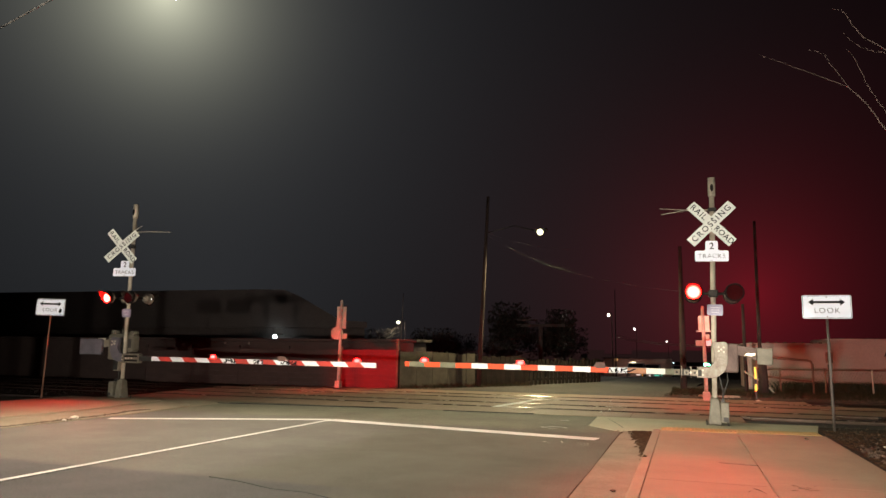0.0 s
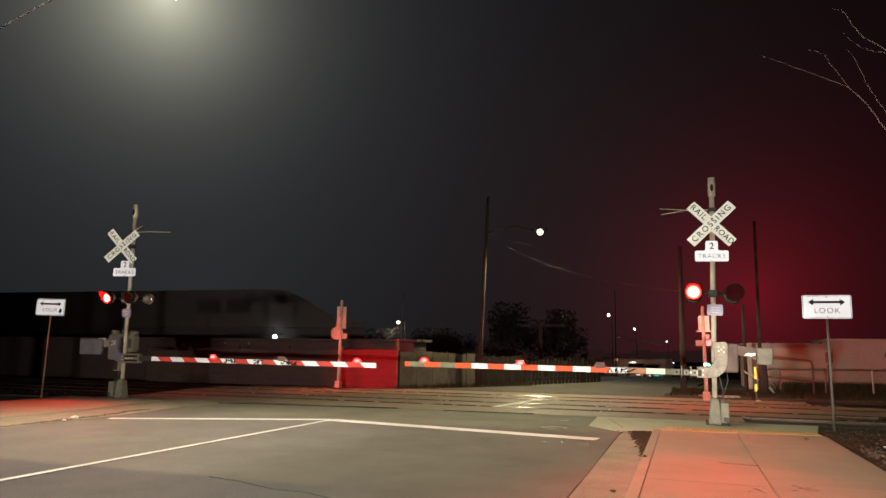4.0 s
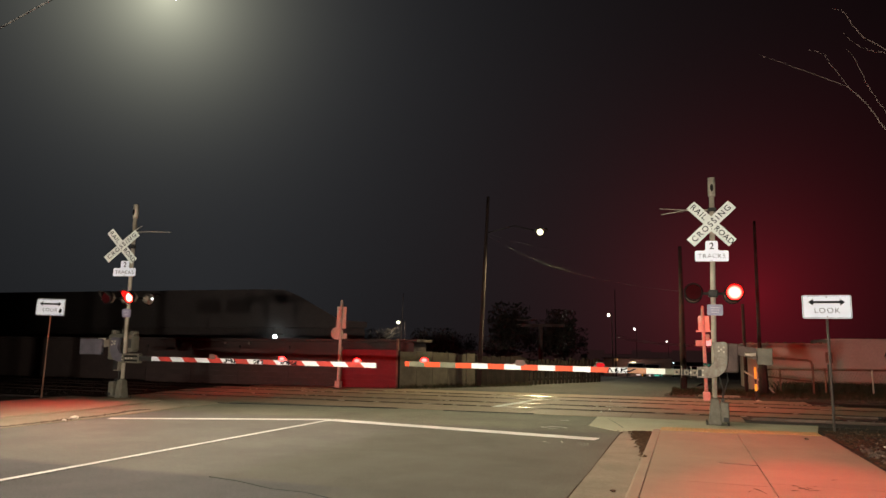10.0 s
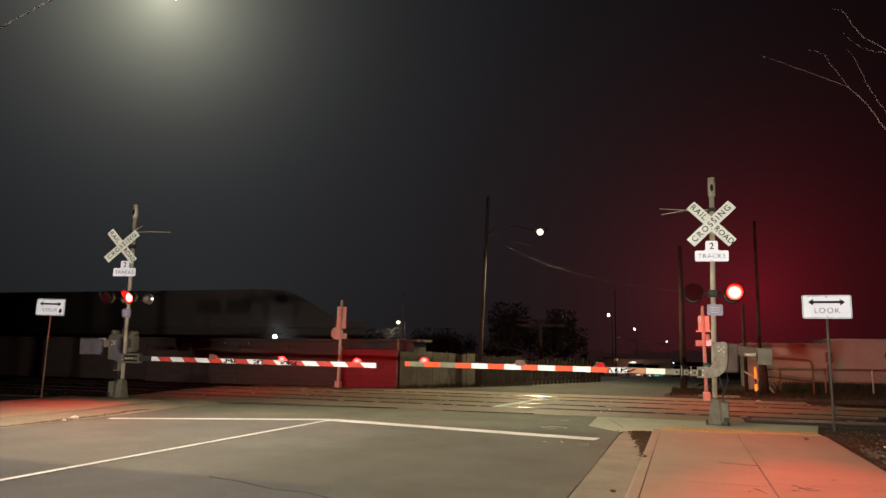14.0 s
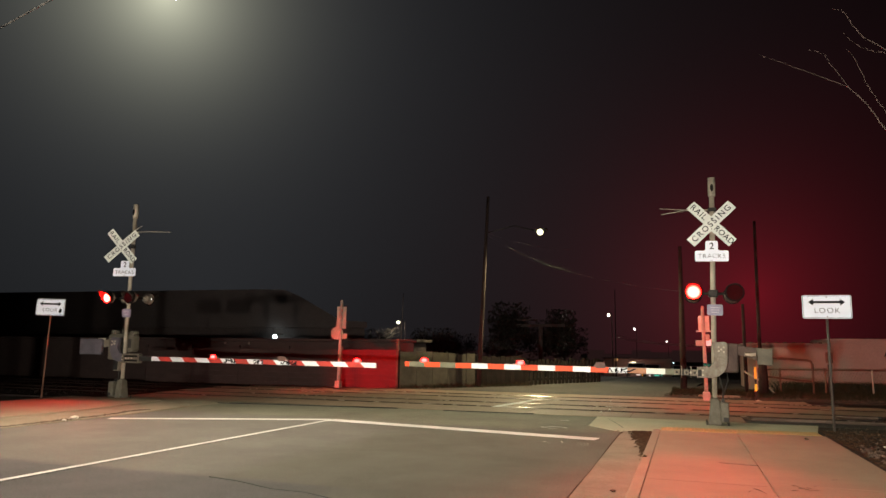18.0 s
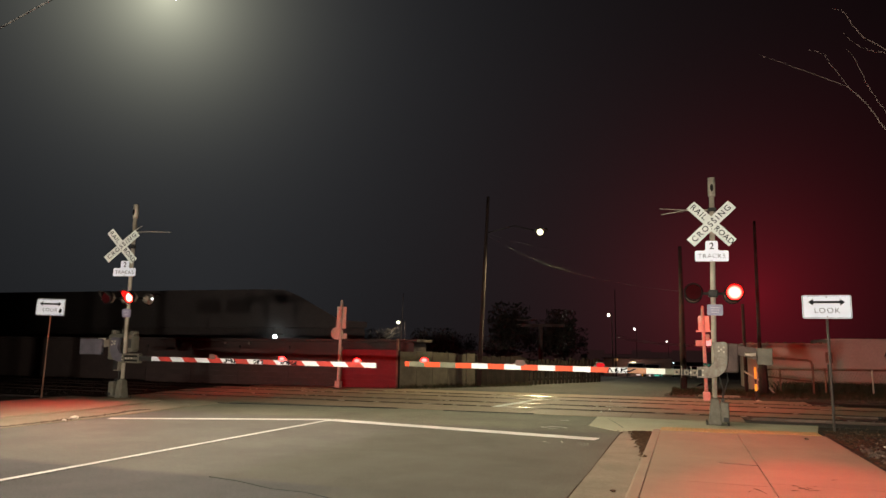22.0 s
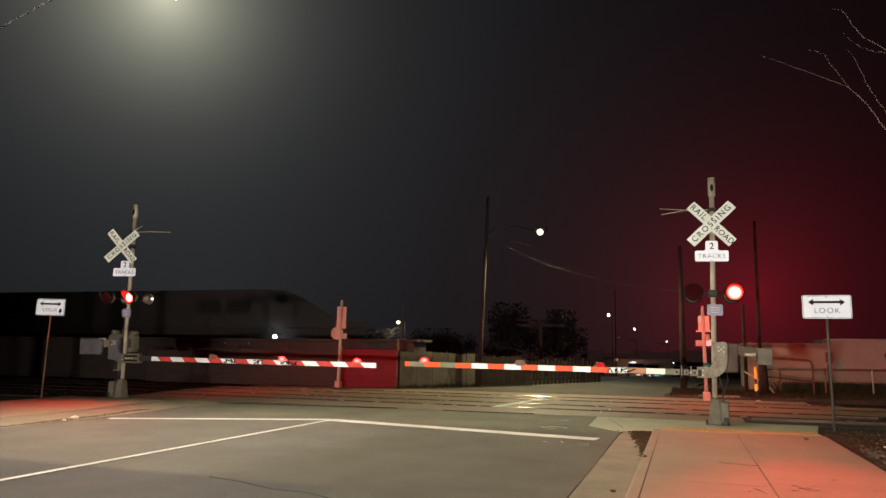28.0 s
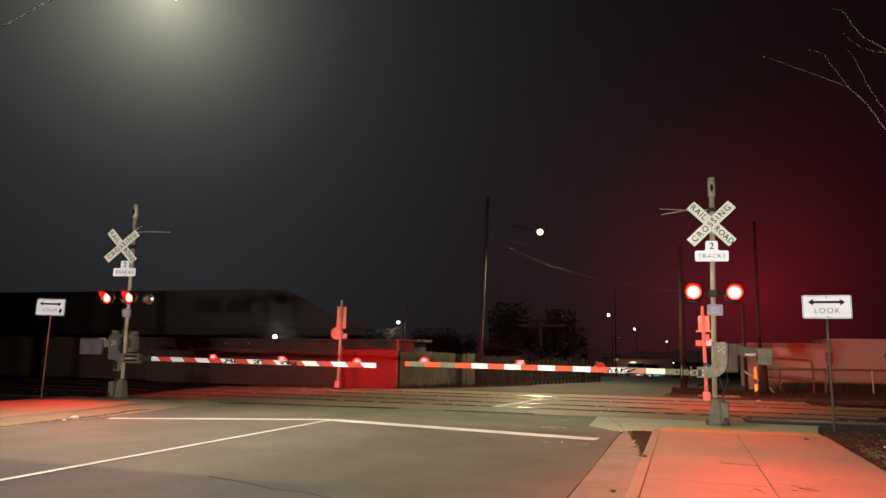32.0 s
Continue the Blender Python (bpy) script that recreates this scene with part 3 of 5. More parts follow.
def flasher(mast, m, phase, aim, power, cone, led, port=False):
    """A round flashing light that faces its own -y: lens, dark back plate, hood, and an added flap that covers the
    lens.
    """
    body = cyl((0, 0.01, 0), (0, 0.15, 0), 0.165, 0.15, 24, False)
    add_cyl(body, (0, 0.15, 0), (0, 0.22, 0), 0.15, 0.06, 24)
    add_cyl(body, (0, 0.16, 0), (0, 0.30, 0), 0.03, 0.03, 10)
    f = part("flasher", body, "grey_paint", mast, "red flashing crossing light with a black round back plate", m)
    part("back_plate", annulus(0.154, 0.195, 0.0, 0.008), "black", f)
    part("hood", visor(0.166, 0.28), "hood", f)
    part("lens", disc(0.15, 0.004, 0.02), led, f, "glowing red lens")
    part("lens_ring", annulus(0.151, 0.16, -0.026, 0.0), "black", f)
    # added shutter, coloured like an unlit lens; it blocks lens and beam
    flap = part("lens_flap", cyl((0, -0.002, -0.16), (0, 0.002, -0.16), 0.16, None, 32), "flap_red", f, "added dark red flap that shuts off the lens light")
    shut, open_ = pose(0, -0.03, 0.16), pose(0, -0.03, 0.16, -88)
    MOVERS.append((flap, shut, open_, phase))
    w = mast.matrix_basis @ m
    eye = w @ Vector((0, -0.021, 0))
    lamp("flasher_beam", "SPOT", look(eye, aim), power, (1.0, 0.035, 0.028), 0.004, cone, 1.0)
    if aim[1] < 5.0:
        lamp("flasher_spill", "SPOT", look(eye, (aim[0], 8.0, 0.0)), 420, (1.0, 0.035, 0.028), 0.004, 112, 1.0)
    if port:
        p = part("side_port", cyl((-0.158, 0.09, 0), (-0.172, 0.09, 0), 0.03, 0.027, 14), PORT, f, "small clear side port that shines white")
        # the port gets an added shutter too
        port_flap = part("port_flap", box((-0.0, 0.0, -0.036), (0.006, 0.075, 0.072)), "black", p)
        MOVERS.append((port_flap, pose(-0.178, 0.09, 0.036), pose(-0.178, 0.09, 0.036, 0, 84, 0), phase))
    return f


def gate_lamp(mast, m, phase, lens=None):
    """A low housing on top of the arm, its wide lens half sunk behind the arm's edge."""
    bm = prism([(-0.16, -0.03), (0.16, -0.03), (0.14, 0.006), (0.09, 0.020), (0.075, 0.052), (-0.075, 0.052), (-0.09, 0.020), (-0.14, 0.006)], 0.06, "y", 0.004)
    bmesh.ops.bevel(bm, geom=[e for e in bm.edges if abs(e.verts[0].co.y - e.verts[1].co.y) < 0.001], offset=0.006, segments=2, affect="EDGES", profile=0.5)
    g = part("gate_lamp", bm, "lamp_case", mast, "small red lamp clamped on the gate arm", m)
    part("lens", disc(0.080, 0.0, 0.02), lens or LED_SMALL, g, "glowing red lens", pose(0, -0.002, 0.014) @ Matrix.Diagonal((1.15, 1.0, 0.74, 1.0)))
    if phase is not None:
        # added shutter that hides the lens in its dark phase
        bm = prism(round_rect(0.216, 0.132, 0.03, 5, 0.0, -0.062), 0.004, "y", -0.002)
        flap = part("lens_flap", bm, "gate_flap", g)
        MOVERS.append((flap, pose(0, -0.027, 0.076), pose(0, -0.027, 0.076, -86), phase))
    return g


def crossbuck(mast, m):
    for ang, words, dy in ((-45, ("RAIL", "ROAD"), 0.0), (45, ("CROSSING",), -0.008)):
        t = m @ pose(0, dy, 0, 0, -ang, 0)
        blade = part("crossbuck_blade", prism(round_rect(1.22, 0.229, 0.006, 3), 0.006, "y", -0.003), "cream", mast, "off-white crossbuck blade with black lettering", t)
        if len(words) == 1:
            lettering(words[0], 0.178, blade, "ink", pose(0, -0.0045, 0) @ FRONT, 1.36)
        else:
            lettering(words[0], 0.178, blade, "ink", pose(-0.37, -0.0045, 0) @ FRONT, 1.2)
            lettering(words[1], 0.172, blade, "ink", pose(0.365, -0.0045, 0) @ FRONT, 1.06)
    for z in (-0.12, 0.0, 0.12):
        part("bolt", cyl((0, -0.022, z), (0, -0.008, z), 0.012, None, 8), "dark_metal", mast, "", m)


def tracks_sign(mast, m, faded):
    w, h, a, b = 0.345, 0.12, 0.13, 0.335
    out = [(-w, -h), (w, -h), (w, h), (a, h), (a, b), (-a, b), (-a, h), (-w, h)]
    bm = prism(out, 0.005, "y", -0.0025)
    es = [e for e in bm.edges if abs(e.verts[0].co.y - e.verts[1].co.y) > 0.004]
    bmesh.ops.bevel(bm, geom=es, offset=0.035, segments=3, affect="EDGES", profile=0.5)
    s = part("tracks_plate", bm, "white", mast, "white T-shaped plate lettered 2 TRACKS", m)
    lettering("2", 0.20, s, "ink_faded" if faded else "ink", pose(0, -0.004, 0.215) @ FRONT)
    for bz in (0.285, -0.095):
        part("sign_bolt", cyl((0, -0.011, bz), (0, 0.0, bz), 0.012, None, 8), "dark_metal", s)
    lettering("TRACKS", 0.14, s, "ink_faded", pose(0, -0.004, -0.005) @ FRONT, 1.14, 0.002, -0.012)


def signal_mast(name, m, side, look_at, label, aims):
    """side: the way the gate arm points along x. The mast faces -y."""
    t = thing(name, m, label, "crossing signal", "crossing signals with gates")
    top = look_at["top"]
    part("pole", cyl((0, 0, 0.4), (0, 0, top), 0.054, 0.056, 18), "galv", t, "galvanised steel pole")
    cap = cyl((0, 0, top - 0.42), (0, 0, top), 0.080, 0.078, 18)
    part("pole_cap", cap, "galv", t)
    part("bell_hole", prism([(0.035 * math.cos(a * math.pi / 8), top - 0.24 + 0.085 * math.sin(a * math.pi / 8)) for a in range(16)], 0.01, "y", -0.09), "black", t, "dark oval opening below the cap")
    # cast base and junction box
    skin = "olive_paint"
    foot = box((-side * 0.05, 0, -0.035), (0.46, 0.42, 0.03), None, 0.008)
    cast = prism([(-0.13, -0.025), (0.13, -0.025), (0.085, 0.49), (-0.085, 0.49)], 0.30, "y", -0.15)
    for v in cast.verts:
        v.co.y *= 1.0 - 0.35 * max(0.0, v.co.z) / 0.49
    bmesh.ops.bevel(cast, geom=cast.edges[:], offset=0.015, segments=2, affect="EDGES", profile=0.5)
    collar = cyl((0, 0, 0.48), (0, 0, 0.53), 0.075, 0.065, 14)
    part("base", join_bm(foot, cast, collar), skin, t, "cast mast base with a flange")
    for sx in (-1, 1):
        for sy in (-1, 1):
            part("anchor_bolt", cyl((-side * 0.05 + sx * 0.21, sy * 0.19, -0.03), (-side * 0.05 + sx * 0.21, sy * 0.19, 0.04), 0.018, None, 6), "dark_metal", t)
    jb = part("junction_box", box((-side * 0.19, -0.06, 0.24), (0.17, 0.34, 0.42), None, 0.025), skin, t, "grey steel junction box at the base")
    part("box_lid", box((-side * 0.19, -0.235, 0.25), (0.14, 0.014, 0.34), None, 0.005), skin, jb)
    part("box_hasp", box((-side * 0.21, -0.25, 0.10), (0.10, 0.02, 0.09), None, 0.006), "dark_metal", jb)
    part("box_neck", box((-side * 0.16, -0.06, 0.48), (0.07, 0.12, 0.07), None, 0.01), "dark_metal", jb)
    part("conduit", add_tube(bmesh.new(), [(-side * 0.16, 0.0, 0.48), (-side * 0.17, 0.02, 0.66), (-side * 0.13, 0.03, 0.84), (-side * 0.10, 0.02, 0.98)], 0.018, 8), "dark_metal", t, "bent cable conduit")
    # crossbuck, plate, small notice
    crossbuck(t, pose(look_at["sx"], look_at["sy"], look_at["cross"]) @ pose(0, 0, 0, 0, look_at["tilt"], look_at["turn"]))
    tracks_sign(t, pose(look_at["sx"] + look_at["px"], look_at["sy"], look_at["plate"]) @ pose(0, 0, 0, 0, 0, look_at["turn"]), side > 0)
    notice = part("notice", prism(round_rect(0.32, 0.24, 0.03), 0.004, "y", -0.002), "tag_sign", t, "small lavender notice plate with pale lines", pose(0.03, -0.085, look_at["notice"]))
    for k in range(3):
        part("notice_line", box((0, -0.004, 0.05 - 0.05 * k), (0.2 - 0.03 * k, 0.003, 0.018)), "tag_bar", notice)
    part("sign_clamp", cyl((0, 0, look_at["cross"] - 0.06), (0, 0, look_at["cross"] + 0.06), 0.078, None, 16), "dark_metal", t)
    # bracket rods high on the pole
    zr = look_at["rods"]
    if side < 0:
        runs = (((0, 0, zr), (-0.55, -0.03, zr), (-1.12, 0.1, zr + 0.08)), ((-0.53, -0.03, zr), (-0.8, -0.12, zr - 0.06), (-1.07, -0.25, zr - 0.13)))
    else:
        runs = (((0, 0, zr), (0.5, 0.0, zr - 0.01), (1.35, 0.05, zr - 0.05)), ((0, 0, zr + 0.02), (0.12, 0.02, zr + 0.12), (0.24, 0.04, zr + 0.18)))
    for pts in runs:
        part("bracket_rod", add_tube(bmesh.new(), pts, [0.016, 0.013, 0.009], 6), "galv", t, "thin steel bracket rod")
    part("rod_clamp", box((0, 0, zr), (0.18, 0.18, 0.08), None, 0.01), "dark_metal", t)
    # flashing lights on a cross arm
    zf = look_at["flash"]
    part("cross_arm", cyl((-0.46, 0, zf), (0.46, 0, zf), 0.03, None, 12), "dark_metal", t)
    part("cross_arm_hub", box((0, 0, zf), (0.2, 0.2, 0.16), None, 0.03), "dark_metal", t)
    for x, phase, (aim, power, cone) in ((-0.41, "L", aims[0]), (0.41, "R", aims[1])):
        flasher(t, pose(x, -0.40, zf), phase, aim, power, cone, LED if side < 0 else LED_SIDE)
    for x, phase, (aim, power, cone) in ((0.41, "R", aims[2]), (-0.41, "L", aims[3])):
        flasher(t, pose(x, 0.40, zf, 0, 0, 180), phase, aim, power, cone, LED if side < 0 else LED_SIDE, side > 0 and x > 0)
    for x in (-0.41, 0.41):
        part("lamp_drop", cyl((x, -0.24, zf), (x, 0.24, zf), 0.022, None, 10), "dark_metal", t)
    # gate machine
    ya = -0.25
    mach = part("gate_machine", box((-side * 0.27, 0.05, 1.38), (0.42, 0.40, 0.62), None, 0.05), "machine_brown" if side < 0 else "olive_paint", t, "dull gate machine housing")
    part("machine_door", box((-side * 0.27, -0.158, 1.38), (0.36, 0.016, 0.54), None, 0.006), "machine_brown" if side < 0 else "olive_paint", mach)
    part("machine_bracket", box((-side * 0.10, 0.03, 1.35), (0.2, 0.2, 0.5), None, 0.03), "dark_metal", t)
    # curved arm support: a J-shaped cheek plate
    zc = look_at["arm"]
    out = [(0.06, 1.70), (-0.21, 1.72), (-0.26, 1.66)]
    for k in range(7):
        a = radians(k * 90 / 6)
        out.append((-0.26 + 0.36 * (1 - math.cos(a)), zc + 0.28 - 0.38 * math.sin(a)))
    out += [(0.33, zc - 0.10), (0.33, zc + 0.13), (0.10, zc + 0.13), (0.02, zc + 0.24), (0.0, 1.45)]
    cheek = prism([(u * side, v) for u, v in out], 0.10, "y", ya - 0.05)
    bmesh.ops.bevel(cheek, geom=[e for e in cheek.edges if abs(e.verts[0].co.y - e.verts[1].co.y) < 0.001], offset=0.012, segments=2, affect="EDGES", profile=0.5)
    chk = part("arm_cheek", cheek, "cheek" if side < 0 else "machine_grey", t, "curved grey arm support plate")
    for u, v in ((-0.18, 1.60), (-0.08, 1.60), (-0.18, 1.50), (-0.08, 1.52), (-0.13, 1.55), (0.24, zc + 0.06), (0.24, zc - 0.04)):
        part("cheek_bolt", cyl((u * side, ya - 0.07, v), (u * side, ya - 0.045, v), 0.022, 0.018, 8), "galv", chk)
    # counterweight arm and weights
    cwx = look_at["cw"]
    out = [(-0.40, 1.68), (-0.40, 1.48), (-cwx + 0.25, 1.42), (-cwx - 0.08, 1.26), (-cwx - 0.14, 1.28), (-cwx - 0.14, 1.58), (-cwx + 0.1, 1.62)]
    cw = part("counterweight_arm", prism([(u * side, v - 0.02) for u, v in out], 0.03, "y", -0.12), "grey_paint" if side > 0 else "machine_brown", t, "counterweight arm of the gate")
    part("counterweight", box((-side * cwx, -0.16, 1.44), (0.30 if side < 0 else 0.82, 0.10, 0.34 if side < 0 else 0.46), None, 0.015), "olive_paint" if side < 0 else "machine_grey", cw, "stacked steel counterweight")
    if side > 0:
        part("counterweight_hook", add_tube(bmesh.new(), [(-side * 0.62, -0.14, 1.66), (-side * 0.86, -0.14, 1.68), (-side * 0.93, -0.14, 1.62), (-side * 0.93, -0.14, 1.50)], 0.02, 8), "galv", cw)
    if side < 0:
        rb = part("reflector_bracket", box((-0.155, -0.24, 1.22), (0.15, 0.09, 0.06), None, 0.008), "dark_metal", t)
        for gx in (-0.19, -0.12):
            part("reflector", cyl((gx, -0.305, 1.22), (gx, -0.285, 1.22), 0.022, None, 14), "green_gloss", rb, "green glass reflector")
        part("relay_case", box((0.70, -0.20, 1.47), (0.22, 0.10, 0.085), None, 0.012), "cream_gloss", t, "small cream case beside the machine")
    if side > 0:
        hang = part("cable_box", box((-0.20, 0.02, 0.92), (0.20, 0.24, 0.34), None, 0.03), "grey_paint", t, "small cable box under the machine")
        part("cable_box_lid", box((-0.20, -0.105, 0.92), (0.16, 0.012, 0.28), None, 0.004), "dark_metal", hang)
    else:
        part("hanging_cable", add_tube(bmesh.new(), [(0.25, 0.0, 1.08), (0.27, -0.02, 0.90), (0.22, -0.02, 0.74), (0.17, 0.0, 0.60), (0.16, 0.0, 0.48)], 0.016, 8), "dark_metal", t, "dark cable hanging under the machine")
    if side > 0:
        gear = part("gear_case", box((-0.25, 0.20, 1.55), (0.92, 0.34, 0.54), None, 0.09), "olive_paint", t, "olive grey gear case behind the pole")
        for gx, gz in ((-0.58, 1.92), (-0.2, 1.95), (0.12, 1.90)):
            part("case_lug", box((gx, 0.20, gz - 0.05), (0.16, 0.2, 0.1), None, 0.02), "olive_paint", gear)
        part("case_window", box((0.13, 0.025, 1.54), (0.12, 0.014, 0.26), None, 0.01), "dark_metal", gear)
        br = part("arm_bracket", box((0.52, ya, zc), (0.62, 0.14, 0.26), None, 0.015), "olive_paint", t, "slotted steel arm bracket")
        for dz in (-0.06, 0.06):
            part("bracket_slot", box((0.55, ya - 0.071, zc + dz), (0.46, 0.01, 0.055)), "black", br)
    # arm clamp
    x0 = look_at["x0"]
    part("arm_clamp", box((side * (x0 + 0.10) / 2 + side * 0.13, ya, zc), (x0 - 0.16, 0.12, 0.14), None, 0.012), "dark_metal", t, "dark steel arm clamp")
    for k in range(3):
        part("clamp_bolt", cyl((side * (0.38 + 0.1 * k), ya - 0.085, zc), (side * (0.38 + 0.1 * k), ya - 0.055, zc), 0.025, 0.02, 8), "galv", t)
    if side < 0:
        for u, w_, h_ in ((0.40, 0.10, 0.13), (0.57, 0.10, 0.11), (0.76, 0.11, 0.11)):
            blk = part("clamp_block", box((-u, ya - 0.055, zc), (w_, 0.05, h_), None, 0.012), "clamp", t, "cream clamp block on the arm")
            part("block_bolt", cyl((-u, ya - 0.095, zc), (-u, ya - 0.075, zc), 0.026, 0.022, 10), "dark_metal", blk)
        for u in (0.345, 0.475, 0.665):
            part("clamp_stud", cyl((-u, ya - 0.06, zc - 0.11), (-u, ya - 0.06, zc + 0.13), 0.009, None, 6), "galv", t)
    # striped gate arm
    x0, length, w = look_at["x0"], look_at["length"], look_at["w"]
    rise = look_at["rise"]
    arm = part("gate_arm", box((side * (x0 + length / 2), ya, zc), (length, 0.04, 0.10), None, 0.006), "galv", t, look_at["arm_label"])
    arm.matrix_basis = Matrix.Translation((side * x0, ya, zc)) @ pose(0, 0, 0, 0, -side * rise, 0) @ Matrix.Translation((-side * x0, -ya, -zc))
    n = int(math.ceil(length / w))
    for k in range(n):
        u0, u1 = x0 + k * w, min(x0 + (k + 1) * w, x0 + length)
        mtl = look_at["stripes"](k, n)
        sl = look_at["slant"]
        lo, hi = (u0, u1), (max(x0, u0 - sl) if k else x0, u1 - sl if k < n - 1 else u1)
        out = [(side * lo[0], zc - 0.060), (side * lo[1], zc - 0.060), (side * hi[1], zc + 0.060), (side * hi[0], zc + 0.060)]
        part("stripe", prism(out, 0.052, "y", ya - 0.026), mtl, arm)
    for px, ph in look_at["lamps"]:
        zl = zc + 0.085 + math.sin(radians(rise)) * (px - x0)
        gate_lamp(t, pose(side * px, ya, zl), ph, LED_DIM if ph == "R" and side < 0 else None)
    for u, strokes in look_at["scrawl"]:
        for stroke in strokes:
            bm = bmesh.new()
            add_tube(bm, [(side * u + dx, ya - 0.027, zc + dz) for dx, dz in stroke], 0.017, 5)
            part("scrawl", bm, "ink", arm, "black spray-painted scrawl")
    return t


def squiggle(seed, n):
    """Loops and hooks of a quick paint scrawl."""
    r, out, x = random.Random(seed), [], 0.0
    for _ in range(n):
        a0, turn, rx = r.uniform(0, 6.28), r.choice((-1, 1)) * r.uniform(3.0, 5.6), r.uniform(0.03, 0.05)
        out.append([(x + rx * math.cos(a0 + turn * k / 6), 0.040 * math.sin(a0 + turn * k / 6)) for k in range(7)])
        if r.random() < 0.6:
            out.append([(x + r.uniform(-0.02, 0.02), 0.046), (x + r.uniform(-0.02, 0.03), -0.046)])
        x += r.uniform(0.085, 0.115)
    return out


TAG = [[(0.0, -0.042), (0.05, 0.045), (0.10, -0.045)], [(0.22, 0.045), (0.16, 0.01), (0.165, -0.035), (0.21, -0.045), (0.235, -0.02), (0.20, 0.0), (0.165, -0.01)],
       [(0.30, 0.048), (0.29, -0.048)], [(0.42, 0.045), (0.30, 0.0), (0.40, -0.046)], [(0.41, -0.03), (0.50, -0.005), (0.57, 0.035), (0.60, 0.03)]]


def stripes_right(k, n):
    j = n - 1 - k
    if j in (1, 3, 16):
        return "arm_olive"
    if j == 14:
        return "arm_worn"
    if j == 15:
        return "cream"
    return "arm_orange" if j % 2 == 0 else "arm_white"


def stripes_left(k, n):
    return "arm_white" if k % 2 == 0 else "arm_red"


def nearer(k, m):
    """The same mast a little closer to the viewer, and as much smaller."""
    return Matrix.Translation(EYE * (1 - k)) @ Matrix.Scale(k, 4) @ m


signal_mast("crossing_signal", nearer(0.97, pose(0.56, 16.05, 0, 0, 1.6, 0)), -1,
            dict(top=5.36, cw=0.98, sy=-0.105, sx=-0.02, px=0.0, cross=4.30, tilt=0.0, turn=0, plate=3.58, notice=2.40, rods=4.63, flash=2.76, arm=1.04, length=6.5, rise=-1.05, x0=0.60, w=0.399, slant=0.0,
                 stripes=stripes_right, lamps=((2.38, "R"), (4.21, "L"), (6.60, None)), scrawl=((2.22, TAG),), arm_label="lowered gate arm with upright orange and white stripes"),
            "grey steel crossing signal mast with crossbuck and lowered orange-striped gate",
            (((-0.1, 2.0, 0.0), 4400, 40), ((2.1, 2.0, 0.0), 5400, 40), ((0.7, 25.0, 1.7), 3600, 84), ((0.4, 25.0, 1.7), 3600, 84)))
signal_mast("crossing_signal", nearer(0.965, pose(-15.43, 15.95, 0)), 1,
            dict(top=5.68, cw=1.08, sy=-0.17, sx=-0.25, px=0.17, cross=4.40, tilt=3.0, turn=14, plate=3.62, notice=2.42, rods=4.84, flash=2.86, arm=1.12, length=7.04, rise=-0.45, x0=1.14, w=0.42, slant=0.12,
                 stripes=stripes_left, lamps=((3.30, "L"), (5.47, "R"), (7.65, None)), scrawl=((3.72, squiggle(3, 4)), (4.66, squiggle(5, 3)), (5.50, squiggle(9, 5))), arm_label="lowered gate arm with slanted red and white stripes"),
            "grey steel crossing signal mast with crossbuck and lowered red-striped gate",
            (((-13.9, 10.6, 0.0), 760, 92), ((-13.8, 10.6, 0.0), 760, 92), ((-13.2, 23.0, 0.7), 1300, 72), ((-10.6, 24.4, 0.35), 5600, 38)))


# ---- signs and posts ----
def look_sign(m, post_mat, w, h, z, label, smudge, turn):
    t = thing("look_sign", m, label, "road sign", "signs lettered LOOK")
    part("post", cyl((0, 0, -0.08), (0, 0, z + h / 2 - 0.02), 0.024, 0.022, 10), post_mat, t, "thin steel sign post")
    p = part("panel", prism(round_rect(w, h, 0.035), 0.005, "y", -0.0025), "white", t, "white panel with a double-headed black arrow and LOOK", pose(0, -0.035, z) @ pose(0, 0, 0, 0, 0, turn))
    rim = join_bm(prism(round_rect(w - 0.03, 0.008, 0.003, 3, 0, h / 2 - 0.016), 0.002, "y", -0.0045), prism(round_rect(w - 0.03, 0.008, 0.003, 3, 0, -h / 2 + 0.016), 0.002, "y", -0.0045),
                  prism(round_rect(0.008, h - 0.03, 0.003, 3, -w / 2 + 0.016, 0), 0.002, "y", -0.0045), prism(round_rect(0.008, h - 0.03, 0.003, 3, w / 2 - 0.016, 0), 0.002, "y", -0.0045))
    part("border", rim, "ink_faded", p)
    a, b, c = w * 0.375, w * 0.27, h * 0.2
    out = [(-a, c), (-b, c + 0.065), (-b, c + 0.022), (b, c + 0.022), (b, c + 0.065), (a, c), (b, c - 0.065), (b, c - 0.022), (-b, c - 0.022), (-b, c - 0.065)]
    part("arrow", prism(out, 0.002, "y", -0.0048), "ink", p)
    lettering("LOOK", 0.145, p, "ink_faded", pose(0, -0.004, -h * 0.17) @ FRONT, 1.22, 0.002, -0.012)
    part("sign_bolt", cyl((0, -0.009, h / 2 - 0.04), (0, 0.0, h / 2 - 0.04), 0.011, None, 8), "dark_metal", p)
    part("sign_bolt", cyl((0, -0.009, -h / 2 + 0.035), (0, 0.0, -h / 2 + 0.035), 0.011, None, 8), "dark_metal", p)
    if smudge:
        bm = prism([(0.31 + 0.045 * math.cos(k * 0.7) * (1 + 0.3 * math.sin(3 * k)), -0.10 + 0.07 * math.sin(k * 0.7)) for k in range(9)], 0.002, "y", -0.0052)
        part("paint_smudge", bm, "ink", p, "black paint smudge over the lettering")
    return t


